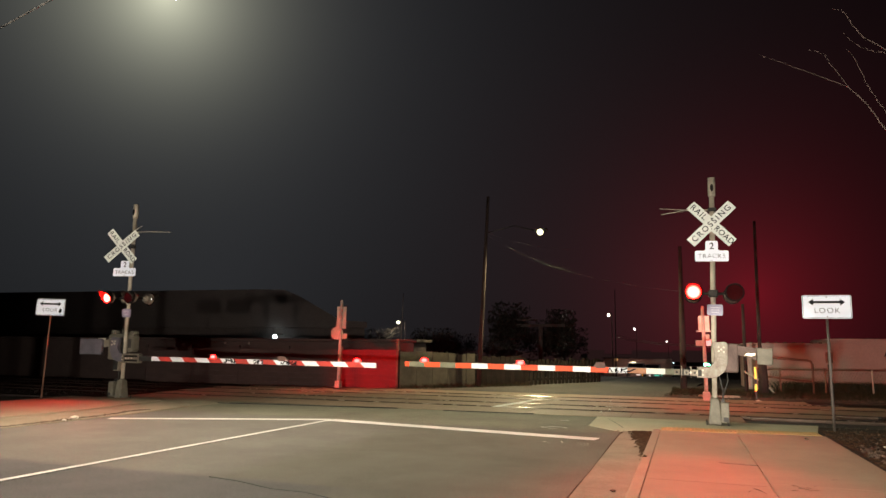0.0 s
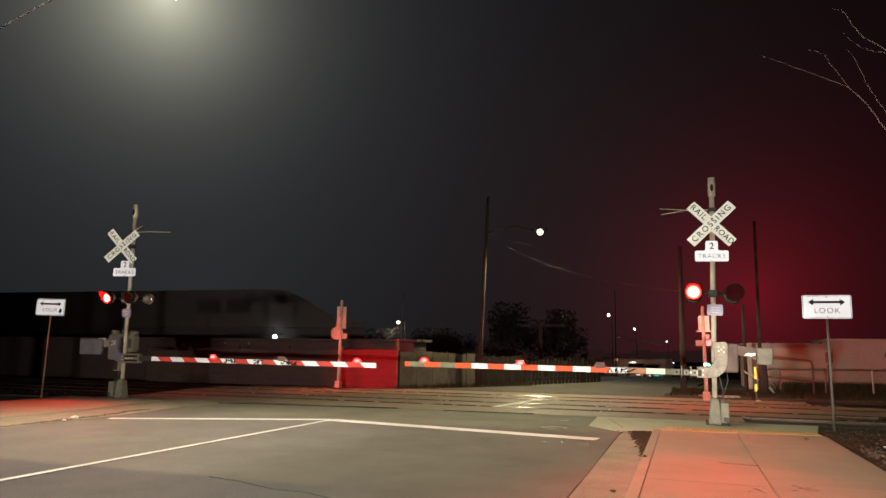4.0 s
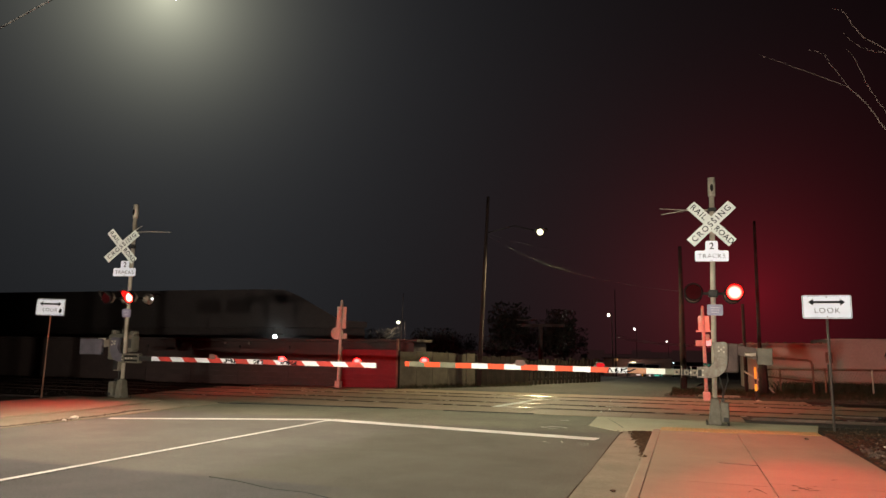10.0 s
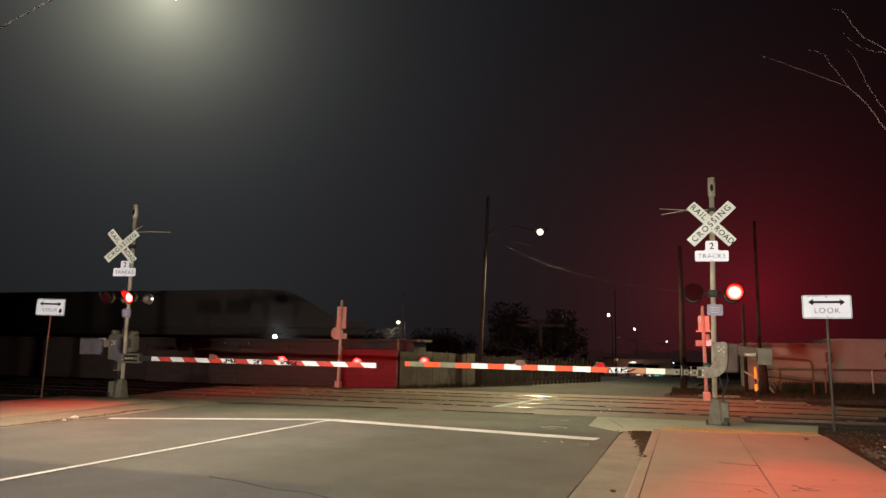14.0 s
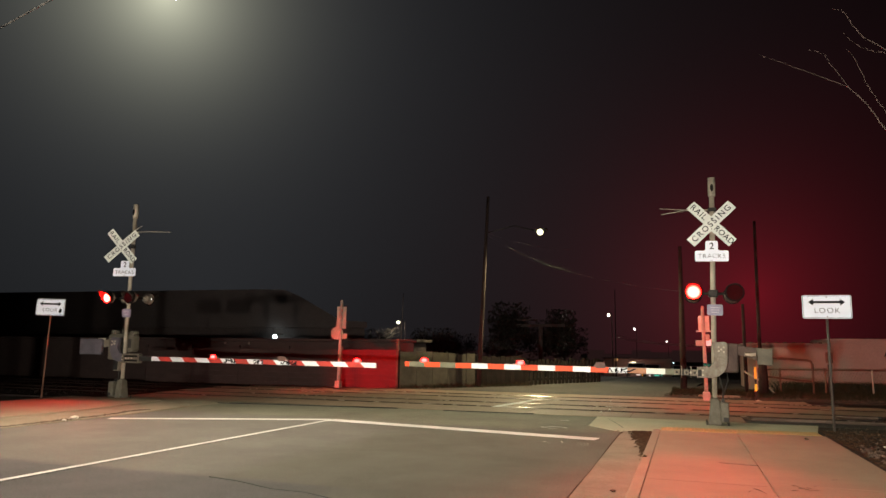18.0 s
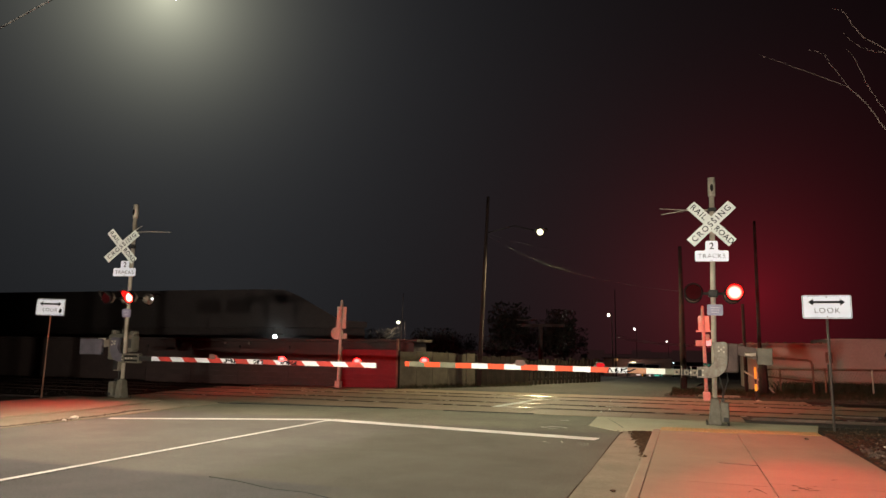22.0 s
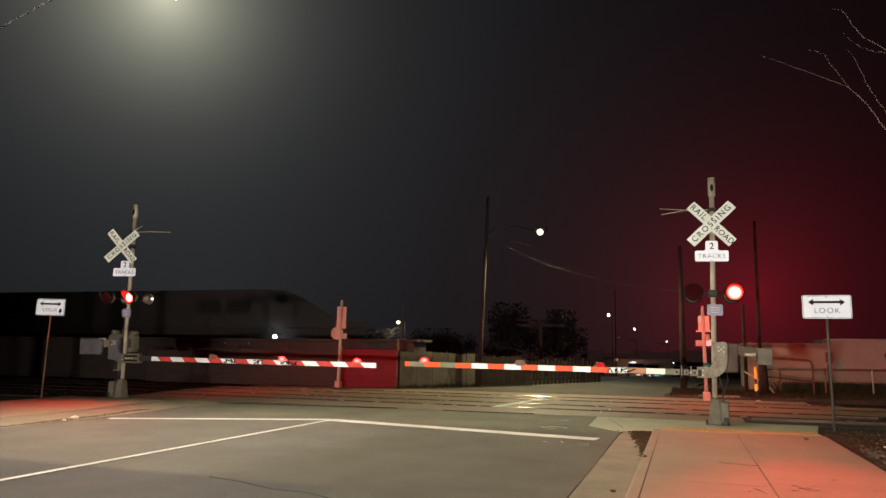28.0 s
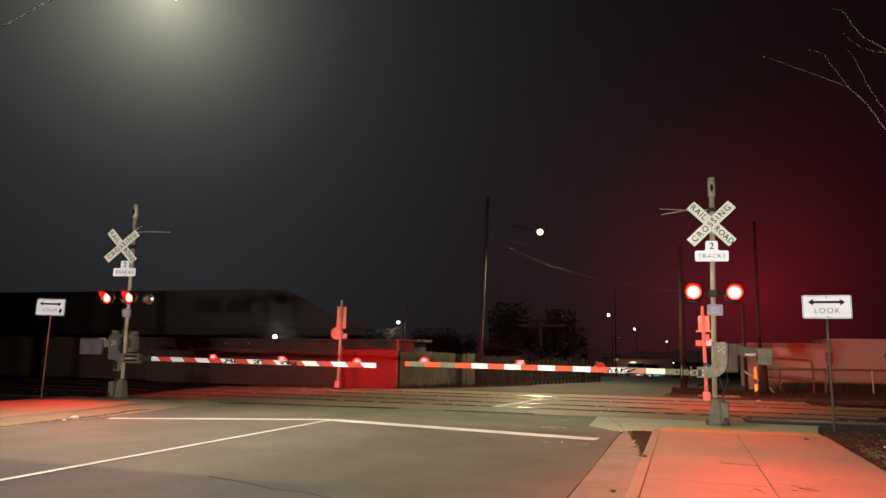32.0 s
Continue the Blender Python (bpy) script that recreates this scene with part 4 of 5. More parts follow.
look_sign(pose(2.60, 14.86, 0.0, 0, 0.2, 0), "post_dull", 0.86, 0.45, 2.375, "white LOOK sign with a two-way arrow on a grey post", False, 4)
look_sign(pose(-16.57, 14.3, 0.05, 0, 1.2, 0), "rust", 0.86, 0.457, 2.45, "white LOOK sign, paint-smudged, on a rusty post", True, 12)


def far_post(m, kind):
    t = thing("sign_post", m, "painted steel post with sign backs beyond the tracks", "sign post", "posts beyond the tracks")
    h = 3.3 if kind == "west" else 2.95
    part("post", cyl((0, 0, 0.0), (0, 0, h), 0.06, 0.05, 12), "post_paint", t)
    part("post_base", box((0, 0, 0.14), (0.22, 0.22, 0.30), None, 0.03), "post_paint", t, "cast foot of the post")
    part("post_cap", cyl((0, 0, h), (0, 0, h + 0.06), 0.06, 0.03, 12), "galv", t)
    part("post_bracket", cyl((0, -0.02, h - 0.75), (0, -0.09, h - 0.75), 0.03, None, 8), "galv", t)
    if kind == "west":
        part("sign_back", prism(round_rect(0.40, 0.82, 0.03), 0.012, "y", 0.07), "galv", t, "back of a tall plate", pose(-0.02, 0, 2.70))
        part("sign_rail", box((-0.02, 0.06, 2.29), (0.44, 0.03, 0.05), None, 0.006), "galv", t)
        part("round_back", prism([(0.24 * math.cos(k * math.pi / 8), 0.24 * math.sin(k * math.pi / 8)) for k in range(16)], 0.10, "y", 0.05), "galv", t, "round lamp housing seen from behind", pose(-0.2, 0, 2.08))
        part("low_plate", prism(round_rect(0.36, 0.20, 0.02), 0.012, "y", 0.07), "galv", t, "small plate", pose(0.06, 0, 1.98))
    else:
        part("sign_back", prism(round_rect(0.34, 0.46, 0.03), 0.012, "y", 0.07), "galv", t, "back of a plate", pose(0.02, 0, 2.46))
        part("sign_rail", box((0.0, 0.06, 2.2), (0.46, 0.03, 0.05), None, 0.006), "galv", t)
        # one half-lit plate: its bright half is put into the colour
        part("low_plate", prism(round_rect(0.33, 0.18, 0.02), 0.012, "y", 0.07), "post_paint", t, "dimmer half of the plate, coloured cream", pose(-0.09, 0, 1.82))
        part("white_plate", prism(round_rect(0.24, 0.22, 0.02), 0.012, "y", 0.05), "white", t, "brightly lit half of the plate, coloured white", pose(0.18, 0, 1.84))
        part("lamp_back", box((0.10, 0.05, 2.0), (0.16, 0.10, 0.20), None, 0.03), "galv", t)
    return t


far_post(pose(-12.46, 23.6, -0.02, 0, 0.6, 0), "west")
far_post(pose(0.61, 23.6, -0.02, 0, -0.3, 0), "east")
marker = thing("marker_post", pose(2.13, 24.5, -0.07), "yellow and black striped marker post", "marker post")
part("stake", box((0, 0, 0.56), (0.06, 0.03, 1.12), None, 0.004), "dark_metal", marker)
for z0, z1 in ((0.74, 1.14), (0.36, 0.60)):
    part("band", box((0, -0.018, (z0 + z1) / 2), (0.075, 0.008, z1 - z0 - 0.02)), "yellow", marker)


# ---- utility poles, street lamps and wires ----
def pole(name, base, top, r0, r1, label, group="wooden utility poles", material="wood"):
    t = thing(name, Matrix.Translation(base), label, "utility pole", group)
    d = Vector(top) - Vector(base)
    part("shaft", add_tube(bmesh.new(), [(0, 0, 0), d * 0.5, d], [r0, (r0 + r1) / 2, r1], 12), material, t)
    return t, d


up, d = pole("utility_pole", (-8.05, 27.5, -0.07), (-7.7, 27.6, 8.0), 0.105, 0.06, "tall leaning wooden utility pole with a street lamp arm")
part("service_conduit", cyl((0.12, -0.14, 0.0), (0.2, -0.1, 2.8), 0.03, None, 8), "wood", up)
a0 = d + Vector((0, 0, -1.55))
h0 = FAR_HEAD + Vector((8.05, -27.5, 0.07))
part("lamp_arm", add_tube(bmesh.new(), [a0, a0.lerp(h0, 0.5) + Vector((0, 0, 0.28)), h0 + Vector((-0.25, 0, 0.08))], 0.022, 8), "dark_metal", up)
lh = part("lamp_head", box(h0 + Vector((0, 0, 0.09)), (0.55, 0.3, 0.12), None, 0.04), "dark_metal", up, "street lamp head")
bm = bmesh.new()
bmesh.ops.create_uvsphere(bm, u_segments=20, v_segments=12, radius=0.145)
bmesh.ops.transform(bm, matrix=Matrix.Translation(h0 + Vector((0, -0.12, -0.02))) @ Matrix.Diagonal((1, 1, 0.95, 1)), verts=bm.verts)
part("lamp_bowl", bm, STREET_GLOW, lh, "glowing lamp bowl")

pole("utility_pole", (-0.08, 29.3, -0.07), (-0.03, 29.3, 5.8), 0.135, 0.065, "dark wooden utility pole on the far verge")
pb, _ = pole("utility_pole", (2.62, 28.1, -0.07), (2.69, 28.1, 6.5), 0.075, 0.05, "slender dark wooden utility pole by the white wall")
pole("thin_pole", (2.19, 29.0, -0.07), (2.2, 29.0, 3.4), 0.08, 0.05, "thin dark pole behind the verge", "thin poles")
pole("thin_pole", (-40.5, 96.0, -1.6), (-40.1, 96.0, 10.0), 0.09, 0.05, "far dark utility pole against the sky", "thin poles", "dark_wall")

part("footing_post", cyl((0.1, -0.1, 0), (0.08, -0.1, 1.62), 0.15, 0.135, 12), "wood", pb, "thick dark timber stub")

near = thing("street_lamp", pose(-14.4, 7.0, -0.07), "tall galvanised street lamp with an LED head over the road", "street lamp")
part("post", cyl((0, 0, 0), (0, 0, 7.9), 0.11, 0.07, 14), "galv", near)
hh = STREET_HEAD - Vector((-14.4, 7.0, -0.07))
part("arm", add_tube(bmesh.new(), [(0, 0, 7.8), (hh.x * 0.5, hh.y * 0.5, 8.45), (hh.x - 0.3, hh.y - 0.15, 8.35)], 0.035, 8), "galv", near)
nh = part("lamp_head", box(hh + Vector((0, 0, 0.1)), (0.6, 0.34, 0.11), pose(0, 0, 0, 0, 0, 30), 0.03), "grey_paint", near)
part("lamp_lens", box(hh + Vector((0, 0, 0.03)), (0.42, 0.24, 0.03), pose(0, 0, 0, 0, 0, 30), 0.008), glow("near_lamp_glow", (1.0, 0.95, 0.7), 40.0), nh, "glowing LED panel")


def wire(pts, r, label, r1=None, material="wire"):
    a = [Vector(p) for p in pts]
    bm = bmesh.new()
    fine = []
    for p, q in zip(a, a[1:]):
        fine += [p.lerp(q, k / 8) for k in range(8)]
    fine.append(a[-1])
    n = len(fine) - 1
    add_tube(bm, fine, [r + ((r1 or r) - r) * k / n for k in range(n + 1)], 5)
    return solid("overhead_cable", bm, material, label, "cable", "overhead cables")


wire([(-7.74, 27.6, 6.33), (-6.465, 28.0, 5.605), (-5.457, 28.0, 5.117), (-4.52, 28.0, 4.784), (-3.38, 28.1, 4.454), (-1.6, 28.7, 4.12), (-0.04, 29.25, 3.95)], 0.003, "sagging overhead cable between the far poles", 0.0035)
wire([(-7.74, 27.6, 6.40), (-6.6, 28.0, 6.06), (-5.81, 28.1, 5.885), (-5.21, 28.1, 5.765), (-4.4, 28.2, 5.68)], 0.0025, "short lamp feed cable under the street lamp")
pole("utility_pole", (-6.9, 75.2, fall(75)), (-6.84, 75.2, 8.2), 0.07, 0.04, "far wooden utility pole beside the road", material="dark_metal")
pole("utility_pole", (-18.6, 10.85, -0.07), (-18.6, 10.85, 8.4), 0.17, 0.12, "wooden utility pole that carries the near cable")
pole("utility_pole", (3.26, 2.33, 0.02), (3.26, 2.33, 5.9), 0.15, 0.11, "wooden utility pole that carries the near cable")
wire([(-18.6, 10.85, 7.79), (3.26, 2.33, 4.96)], 0.014, "thin overhead cable above the near corner")
wire([(-6.9, 75.2, 3.4), (-6.94, 100, 3.42), (-3.4, 100, 2.93), (4.0, 104, 2.6)], 0.03, "pale overhead cable across the far road", None, "galv")
wire([(-6.9, 75.2, 3.1), (-6.94, 100, 3.2), (-3.4, 100, 2.72), (4.0, 104, 2.4)], 0.03, "pale overhead cable across the far road", None, "galv")


# ---- left and far side: sheds, fences, warehouse ----
fence_w = thing("metal_fence", pose(-22.4, 24.45, -0.07), "low metal sheet fence beside the tracks", "fence")
for k in range(5):
    for j in range(8):
        part("rib", box((k * 2.4 + 1.2, 0.0, 0.1 + j * 0.19), (2.36, 0.05, 0.1885), None, 0.004), "red_sheet" if k == 4 else "shed", fence_w)
    part("fence_post", box((k * 2.4, 0.0, 0.82), (0.07, 0.09, 1.64), None, 0.006), "rust" if k == 4 else "shed", fence_w)
part("fence_post", box((12.0, 0.0, 0.98), (0.08, 0.10, 1.96), None, 0.006), "rust", fence_w)

shed = thing("low_shed", pose(-12.6, 26.7, -0.07), "low dark shed with a flat roof behind the fence", "shed")
part("wall", box((-23, 0, 0.92), (50.5, 1.4, 1.84), None, 0.02), "shed", shed)
part("roof", box((-23, 0, 1.90), (50.9, 1.8, 0.12), None, 0.02), "shed", shed)
for x in (-18.0, -6.8, -5.55):
    part("wall_lamp", box((x, -0.75, 1.74), (0.13, 0.1, 0.11), None, 0.02), "lamp_case", shed, "small pale wall lamp, unlit")

def sheared(bm, k):
    """Slants the building back along the sight line, so its outline fits the camera's view."""
    for v in bm.verts:
        v.co.x -= k * (v.co.y + 7.0)
    return bm


wh = thing("warehouse", pose(-58.0, 62.0, -0.7), "large dark warehouse with a sloping roof end", "warehouse")
part("wall", sheared(box((-12.5, 0, 3.6), (69, 13, 7.2), None, 0.05), 0.62), "dark_wall", wh)
part("roof", sheared(prism([(-48, 7.38), (-42, 8.1), (20, 7.68), (23.0, 7.6), (24.6, 7.0), (28.5, 5.0), (29.6, 4.7), (31.6, 4.6), (31.6, 4.1), (-48, 4.1)], 14.0, "y", -7.0), 0.62), "roof", wh)
part("annexe", sheared(box((26.6, 0, 2.05), (9.8, 12.6, 4.1), None, 0.05), 0.62), "dark_wall", wh)


def board_fence(a, b, height, width, material, label, name="board_fence", gap=0.012, jitter=0.03):
    a, b = Vector((*a, -0.07)), Vector((*b, -0.07))
    d = b - a
    t = thing(name, Matrix.Translation(a) @ pose(0, 0, 0, 0, 0, math.degrees(math.atan2(d.y, d.x))), label, "fence")
    n = int(d.length / width)
    w = d.length / n
    for k in range(n):
        hgt = height + rng.uniform(-jitter, jitter)
        part("board", box((w * (k + 0.5), rng.uniform(-0.008, 0.008), hgt / 2), (w - gap, 0.025, hgt), None, 0.004), material, t)
    for z in (0.3, height - 0.25):
        part("fence_rail", box((d.length / 2, 0.05, z), (d.length, 0.05, 0.09)), "plank", t)
    for k in range(int(d.length / 2.4) + 1):
        part("fence_post", box((min(k * 2.4, d.length), 0.06, height / 2 + 0.03), (0.1, 0.1, height + 0.06), None, 0.008), "plank", t)
    return t


board_fence((-10.3, 24.45), (-9.1, 26.6), 1.46, 0.62, "plank_pale", "pale plywood panel fence by the road", "panel_fence", 0.015, 0.02)
board_fence((-9.1, 26.6), (-8.35, 27.95), 1.40, 0.50, "plank_pale", "pale plywood panel fence by the road", "panel_fence", 0.03, 0.03)
board_fence((-8.3, 28.0), (-6.75, 30.1), 1.30, 0.24, "plank", "dark weathered board fence by the road")
board_fence((-6.7, 30.2), (-4.1, 35.8), 1.18, 0.30, "plank_mid", "weathered slatted fence by the road", "slat_fence", 0.12, 0.09)
board_fence((-4.1, 35.9), (-4.6, 39.5), 1.15, 0.26, "plank", "dark weathered board fence by the road")

# ---- right and far side: white wall, wire fence, pipe rail ----
wallr = thing("block_wall", pose(2.5, 32.2, -0.07), "whitewashed block building wall behind the verge", "building")
part("wall", box((1.55, 2, 0.98), (3.1, 4.0, 1.96), None, 0.02), "block_wall", wallr)
part("wall", box((12.6, 2, 1.08), (18.9, 4.05, 2.16), None, 0.02), "block_wall", wallr)
part("coping", box((1.5, 2, 1.99), (3.2, 4.2, 0.06), None, 0.01), "block_wall", wallr)
part("coping", box((12.6, 2, 2.19), (19.0, 4.2, 0.06), None, 0.01), "block_wall", wallr)
for k in range(9):
    part("tooth", box((0.2 + k * 0.33, 0.0, 2.04), (0.12, 0.08, 0.05), None, 0.005), "plank_pale", wallr)
for k in range(3):
    part("wall_mark", add_tube(bmesh.new(), [(5.2 + 0.18 * k, -0.04, 1.75), (5.1 + 0.18 * k, -0.04, 1.5)], 0.025, 5), "ink", wallr)

wf = thing("wire_fence", pose(2.7, 29.6, -0.07), "low chain-link fence with steel posts on the verge", "fence")
for k, x in enumerate((0.0, 0.75, 2.3, 3.85, 6.2)):
    part("fence_post", cyl((x, 0, 0), (x, 0, 1.02), 0.035 if k < 3 else 0.03, None, 8), "rust" if k < 3 else "galv", wf)
part("top_rail", cyl((0, 0, 0.96), (6.2, 0, 1.0), 0.024, None, 8), "rust", wf)
mesh_bm = bmesh.new()
for k in range(62):
    x = k * 0.1
    add_cyl(mesh_bm, (x, 0, 0.05), (min(6.2, x + 0.5), 0, 0.95), 0.003, None, 3, False)
    add_cyl(mesh_bm, (x, 0.005, 0.95), (min(6.2, x + 0.5), 0.005, 0.05), 0.003, None, 3, False)
part("wire_mesh", mesh_bm, "dark_metal", wf)["kind"] = "stuff"
pr = thing("pipe_rail", pose(3.0, 28.5, -0.07), "bent rusty pipe rail with a lower bar", "rail")
part("upper_pipe", add_tube(bmesh.new(), [(-0.25, 0, 1.42), (0.05, 0, 1.42), (1.25, 0, 1.34), (1.36, 0, 1.30), (1.41, 0, 1.20), (1.41, 0, 0.0)], 0.045, 10), "rust", pr)
part("lower_pipe", add_tube(bmesh.new(), [(-0.2, 0, 0.73), (0.05, 0, 0.70), (1.35, 0, 0.57)], 0.035, 8), "rust", pr)
part("brace_pipe", add_tube(bmesh.new(), [(-0.9, 0, 0.9), (-0.2, 0, 0.45), (0.2, 0, 0.0)], 0.03, 8), "galv", pr)
st = thing("short_post", pose(5.1, 29.3, -0.07), "short dark post with a rusty plate on the verge", "post")
part("stub", cyl((0, 0, 0), (0, 0, 1.2), 0.06, None, 8), "dark_metal", st)
part("plate", prism(round_rect(0.24, 0.4, 0.02), 0.02, "y", -0.08), "rust", st, "dull rusty plate", pose(0, 0, 1.45))
part("plate_strap", box((0, -0.05, 1.25), (0.05, 0.04, 0.2)), "dark_metal", st)


# ---- distance: trees, lamps, cars ----
def clump_tree(name, base, height, radius, n, seed, label, trunk=0.15):
    r = random.Random(seed)
    t = thing(name, Matrix.Translation(base), label, "tree", "far trees")
    bm = bmesh.new()
    add_tube(bm, [(0, 0, 0), (r.uniform(-0.2, 0.2), 0, height * 0.3), (r.uniform(-0.4, 0.4), 0, height * 0.7)], [trunk, trunk * 0.8, trunk * 0.3], 8)
    for _ in range(6):
        a, z = r.uniform(0, 6.28), height * r.uniform(0.3, 0.6)
        add_tube(bm, [(0, 0, z), (math.cos(a) * radius * 0.4, math.sin(a) * radius * 0.4, z + height * 0.15), (math.cos(a) * radius * 0.75, math.sin(a) * radius * 0.75, z + height * 0.3)], [trunk * 0.4, trunk * 0.25, trunk * 0.1], 5)
    part("trunk", bm, "bark", t)
    verts, faces = [], []
    for _ in range(n):
        a, rr, z = r.uniform(0, 6.28), radius * math.sqrt(r.random()), r.gauss(0.68, 0.16)
        c = Vector((math.cos(a) * rr, math.sin(a) * rr, height * min(1.02, max(0.3, z))))
        s = r.uniform(0.15, 0.4) * height * 0.12
        u, v = Vector((r.gauss(0, 1), r.gauss(0, 1), r.gauss(0, 1))).normalized(), Vector((r.gauss(0, 1), r.gauss(0, 1), r.gauss(0, 1))).normalized()
        k = len(verts)
        verts += [c - u * s, c + v * s * 0.5, c + u * s, c - v * s * 0.5]
        faces.append((k, k + 1, k + 2, k + 3))
    me = bpy.data.meshes.new("crown")
    me.from_pydata(verts, [], faces)
    me.materials.append(M["foliage"])
    ob = new("crown", me)
    ob.parent = t
    ob["kind"] = "stuff"
    return t


for i, (x, y, h, r) in enumerate(((-17.2, 70, 6.3, 2.2), (-14.2, 72, 4.6, 2.4), (-12.0, 71, 5.6, 1.6), (-24, 66, 3.6, 2.6), (-29, 60, 3.3, 2.4), (-13.5, 82, 4.2, 2.8), (-20.5, 62, 3.0, 2.2),
                                  (-12.5, 48, 2.5, 1.5), (-16, 44, 2.6, 1.6))):
    clump_tree("tree", (x, y, fall(y)), h - fall(y), r, 1700, 20 + i, "dark tree silhouette beyond the fences")
twiggy = thing("bare_tree", pose(-41.2, 90.5, fall(90.5)), "leafless tree lit by a far lamp", "tree", "far trees")
br = random.Random(77)
part("trunk", cyl((0, 0, 0), (0.1, 0, 4.6), 0.18, 0.1, 8), "pale_bark", twiggy)
for k in range(34):
    p, a = Vector((0.1, 0, 3.5 + 0.035 * k)), br.uniform(0, 6.28)
    pts = [p.copy()]
    for j in range(5):
        p += Vector((math.cos(a) * br.uniform(0.3, 0.75), math.sin(a) * 0.3, br.uniform(0.1, 0.55)))
        a += br.uniform(-0.5, 0.5)
        pts.append(p.copy())
    part("branch", add_tube(bmesh.new(), pts, [0.04, 0.035, 0.03, 0.024, 0.018, 0.012], 4), "pale_bark", twiggy)
tsign = thing("billboard", pose(-13.7, 69.0, -0.85), "dark T-shaped billboard against the night sky", "sign frame")
part("stem", cyl((0, 0, 0), (0, 0, 4.9), 0.25, 0.2, 10), "dark_wall", tsign)
part("beam", box((0, 0, 4.98), (4.9, 0.3, 0.28), None, 0.03), "dark_wall", tsign)
part("beam", box((-1.4, 0, 5.53), (2.2, 0.3, 0.16), None, 0.03), "dark_wall", tsign)


def distant_lamp(p, r, color, strength, label):
    p = Vector(p)
    base = fall(p.y)
    p.z -= base
    t = thing("street_lamp", Matrix.Translation((p.x, p.y, base)), label, "street lamp", "far street lamps")
    part("post", cyl((r * 1.2, 1.8, 0), (r * 1.2, 1.8, p.z + 0.2), 0.07, 0.05, 8), "dark_wall", t)
    part("arm", box((r * 0.9, 0.9, p.z + 0.25), (0.08, 1.9, 0.08)), "dark_wall", t)
    bm = bmesh.new()
    bmesh.ops.create_icosphere(bm, subdivisions=2, radius=r)
    bmesh.ops.translate(bm, vec=(0, 0, p.z), verts=bm.verts)
    part("bulb", bm, glow("far_lamp_glow", color, strength), t, "glowing lamp")
    return t


distant_lamp((-35.5, 54.6, 2.55), 0.2, (0.72, 0.95, 1.0), 12, "bright bluish-white floodlight on a far yard")
distant_lamp((-38.3, 90, 5.4), 0.22, (1, 0.96, 0.75), 6, "far street lamp glowing pale yellow")
distant_lamp((-8.04, 80, 5.74), 0.16, (1, 0.95, 0.72), 10, "far street lamp glowing pale yellow")
distant_lamp((-11.1, 170, 7.2), 0.24, (1, 0.97, 0.9), 6, "far street lamp glowing white")
distant_lamp((-2.23, 150, -0.3), 0.14, (0.75, 0.85, 1.0), 3, "small far bluish lamp low over the road")
distant_lamp((-5.9, 260, 5.8), 0.34, (1, 0.9, 0.8), 4, "far street lamp glowing white")
lamp("lane_light_beam", "POINT", Matrix.Translation((-38.3, 89.2, 5.2)), 900, (1, 0.95, 0.75), 0.3)
lamp("far_road_beam", "SPOT", look((-7.9, 79.3, 5.5), (-5.0, 70.0, -1.5)), 5000, (1, 0.95, 0.75), 0.16, 124, 0.7)
# fill lamp added in front of the far shop to lift its dark wall
lamp("shop_light", "POINT", pose(-6.2, 90.6, -0.2), 45, (1.0, 0.62, 0.5), 0.3)
lamp("yard_light_beam", "POINT", Matrix.Translation((-35.5, 54.0, 2.5)), 12, (0.75, 0.95, 1.0), 0.3)


def car(m, paint_, label, lit=False):
    t = thing("car", m, label, "car", "parked cars down the road")
    prof = [(-2.1, 0.30), (2.1, 0.30), (2.15, 0.62), (1.95, 0.80), (1.05, 0.92), (0.45, 1.36), (-0.95, 1.40), (-1.65, 1.0), (-2.1, 0.92)]
    bm = prism(prof, 1.70, "x", -0.85)
    bmesh.ops.bevel(bm, geom=bm.edges[:], offset=0.05, segments=2, affect="EDGES", profile=0.5)
    part("body", bm, paint_, t)
    part("windscreen", box((0, 0.80, 1.14), (1.4, 0.04, 0.5), pose(0, 0, 0, 38)), "glass", t)
    part("rear_window", box((0, -1.33, 1.2), (1.35, 0.04, 0.42), pose(0, 0, 0, -58)), "glass", t)
    for sx in (-1, 1):
        part("side_window", box((sx * 0.852, -0.25, 1.14), (0.012, 1.35, 0.3)), "glass", t)
        for y in (-1.3, 1.3):
            w = part("wheel", cyl((sx * 0.78, y, 0.32), (sx * 0.9, y, 0.32), 0.32, None, 16), "tyre", t)
            part("rim", cyl((sx * 0.89, y, 0.32), (sx * 0.91, y, 0.32), 0.19, None, 12), "galv", w)
        part("headlight", box((sx * 0.62, 2.11, 0.66), (0.34, 0.06, 0.14), None, 0.02), HEADLIGHT if lit else "arm_white", t, "lit headlight" if lit else "")
        part("tail_light", box((sx * 0.66, -2.09, 0.78), (0.28, 0.06, 0.14), None, 0.02), "arm_red", t)
    return t


# unseen van, built around the added front fill lamps
car(pose(-3.4, -10.25, 0.0) @ Matrix.Scale(1.45, 4), "car_dark", "unseen dark van added behind the viewer to carry the front fill", True)
car(pose(-0.6, 88.0, fall(88) + 0.066, 0, 0, 182), "car_pale", "silver car parked at the far roadside")
car(pose(-4.9, 76.0, fall(76) + 0.066, 0, 0, 180), "car_dark", "dark car parked at the far roadside")
car(pose(1.0, 98.0, fall(98) + 0.066, 0, 0, 180), "car_dark", "dark car parked at the far roadside")
car(pose(-3.5, 82.0, fall(82) + 0.066, 0, 0, 180), "car_pale", "silver car parked at the far roadside")
car(pose(0.6, -14.1, 0.07), "car_pale", "unseen silver car added behind the viewer to hold the low beam", True)
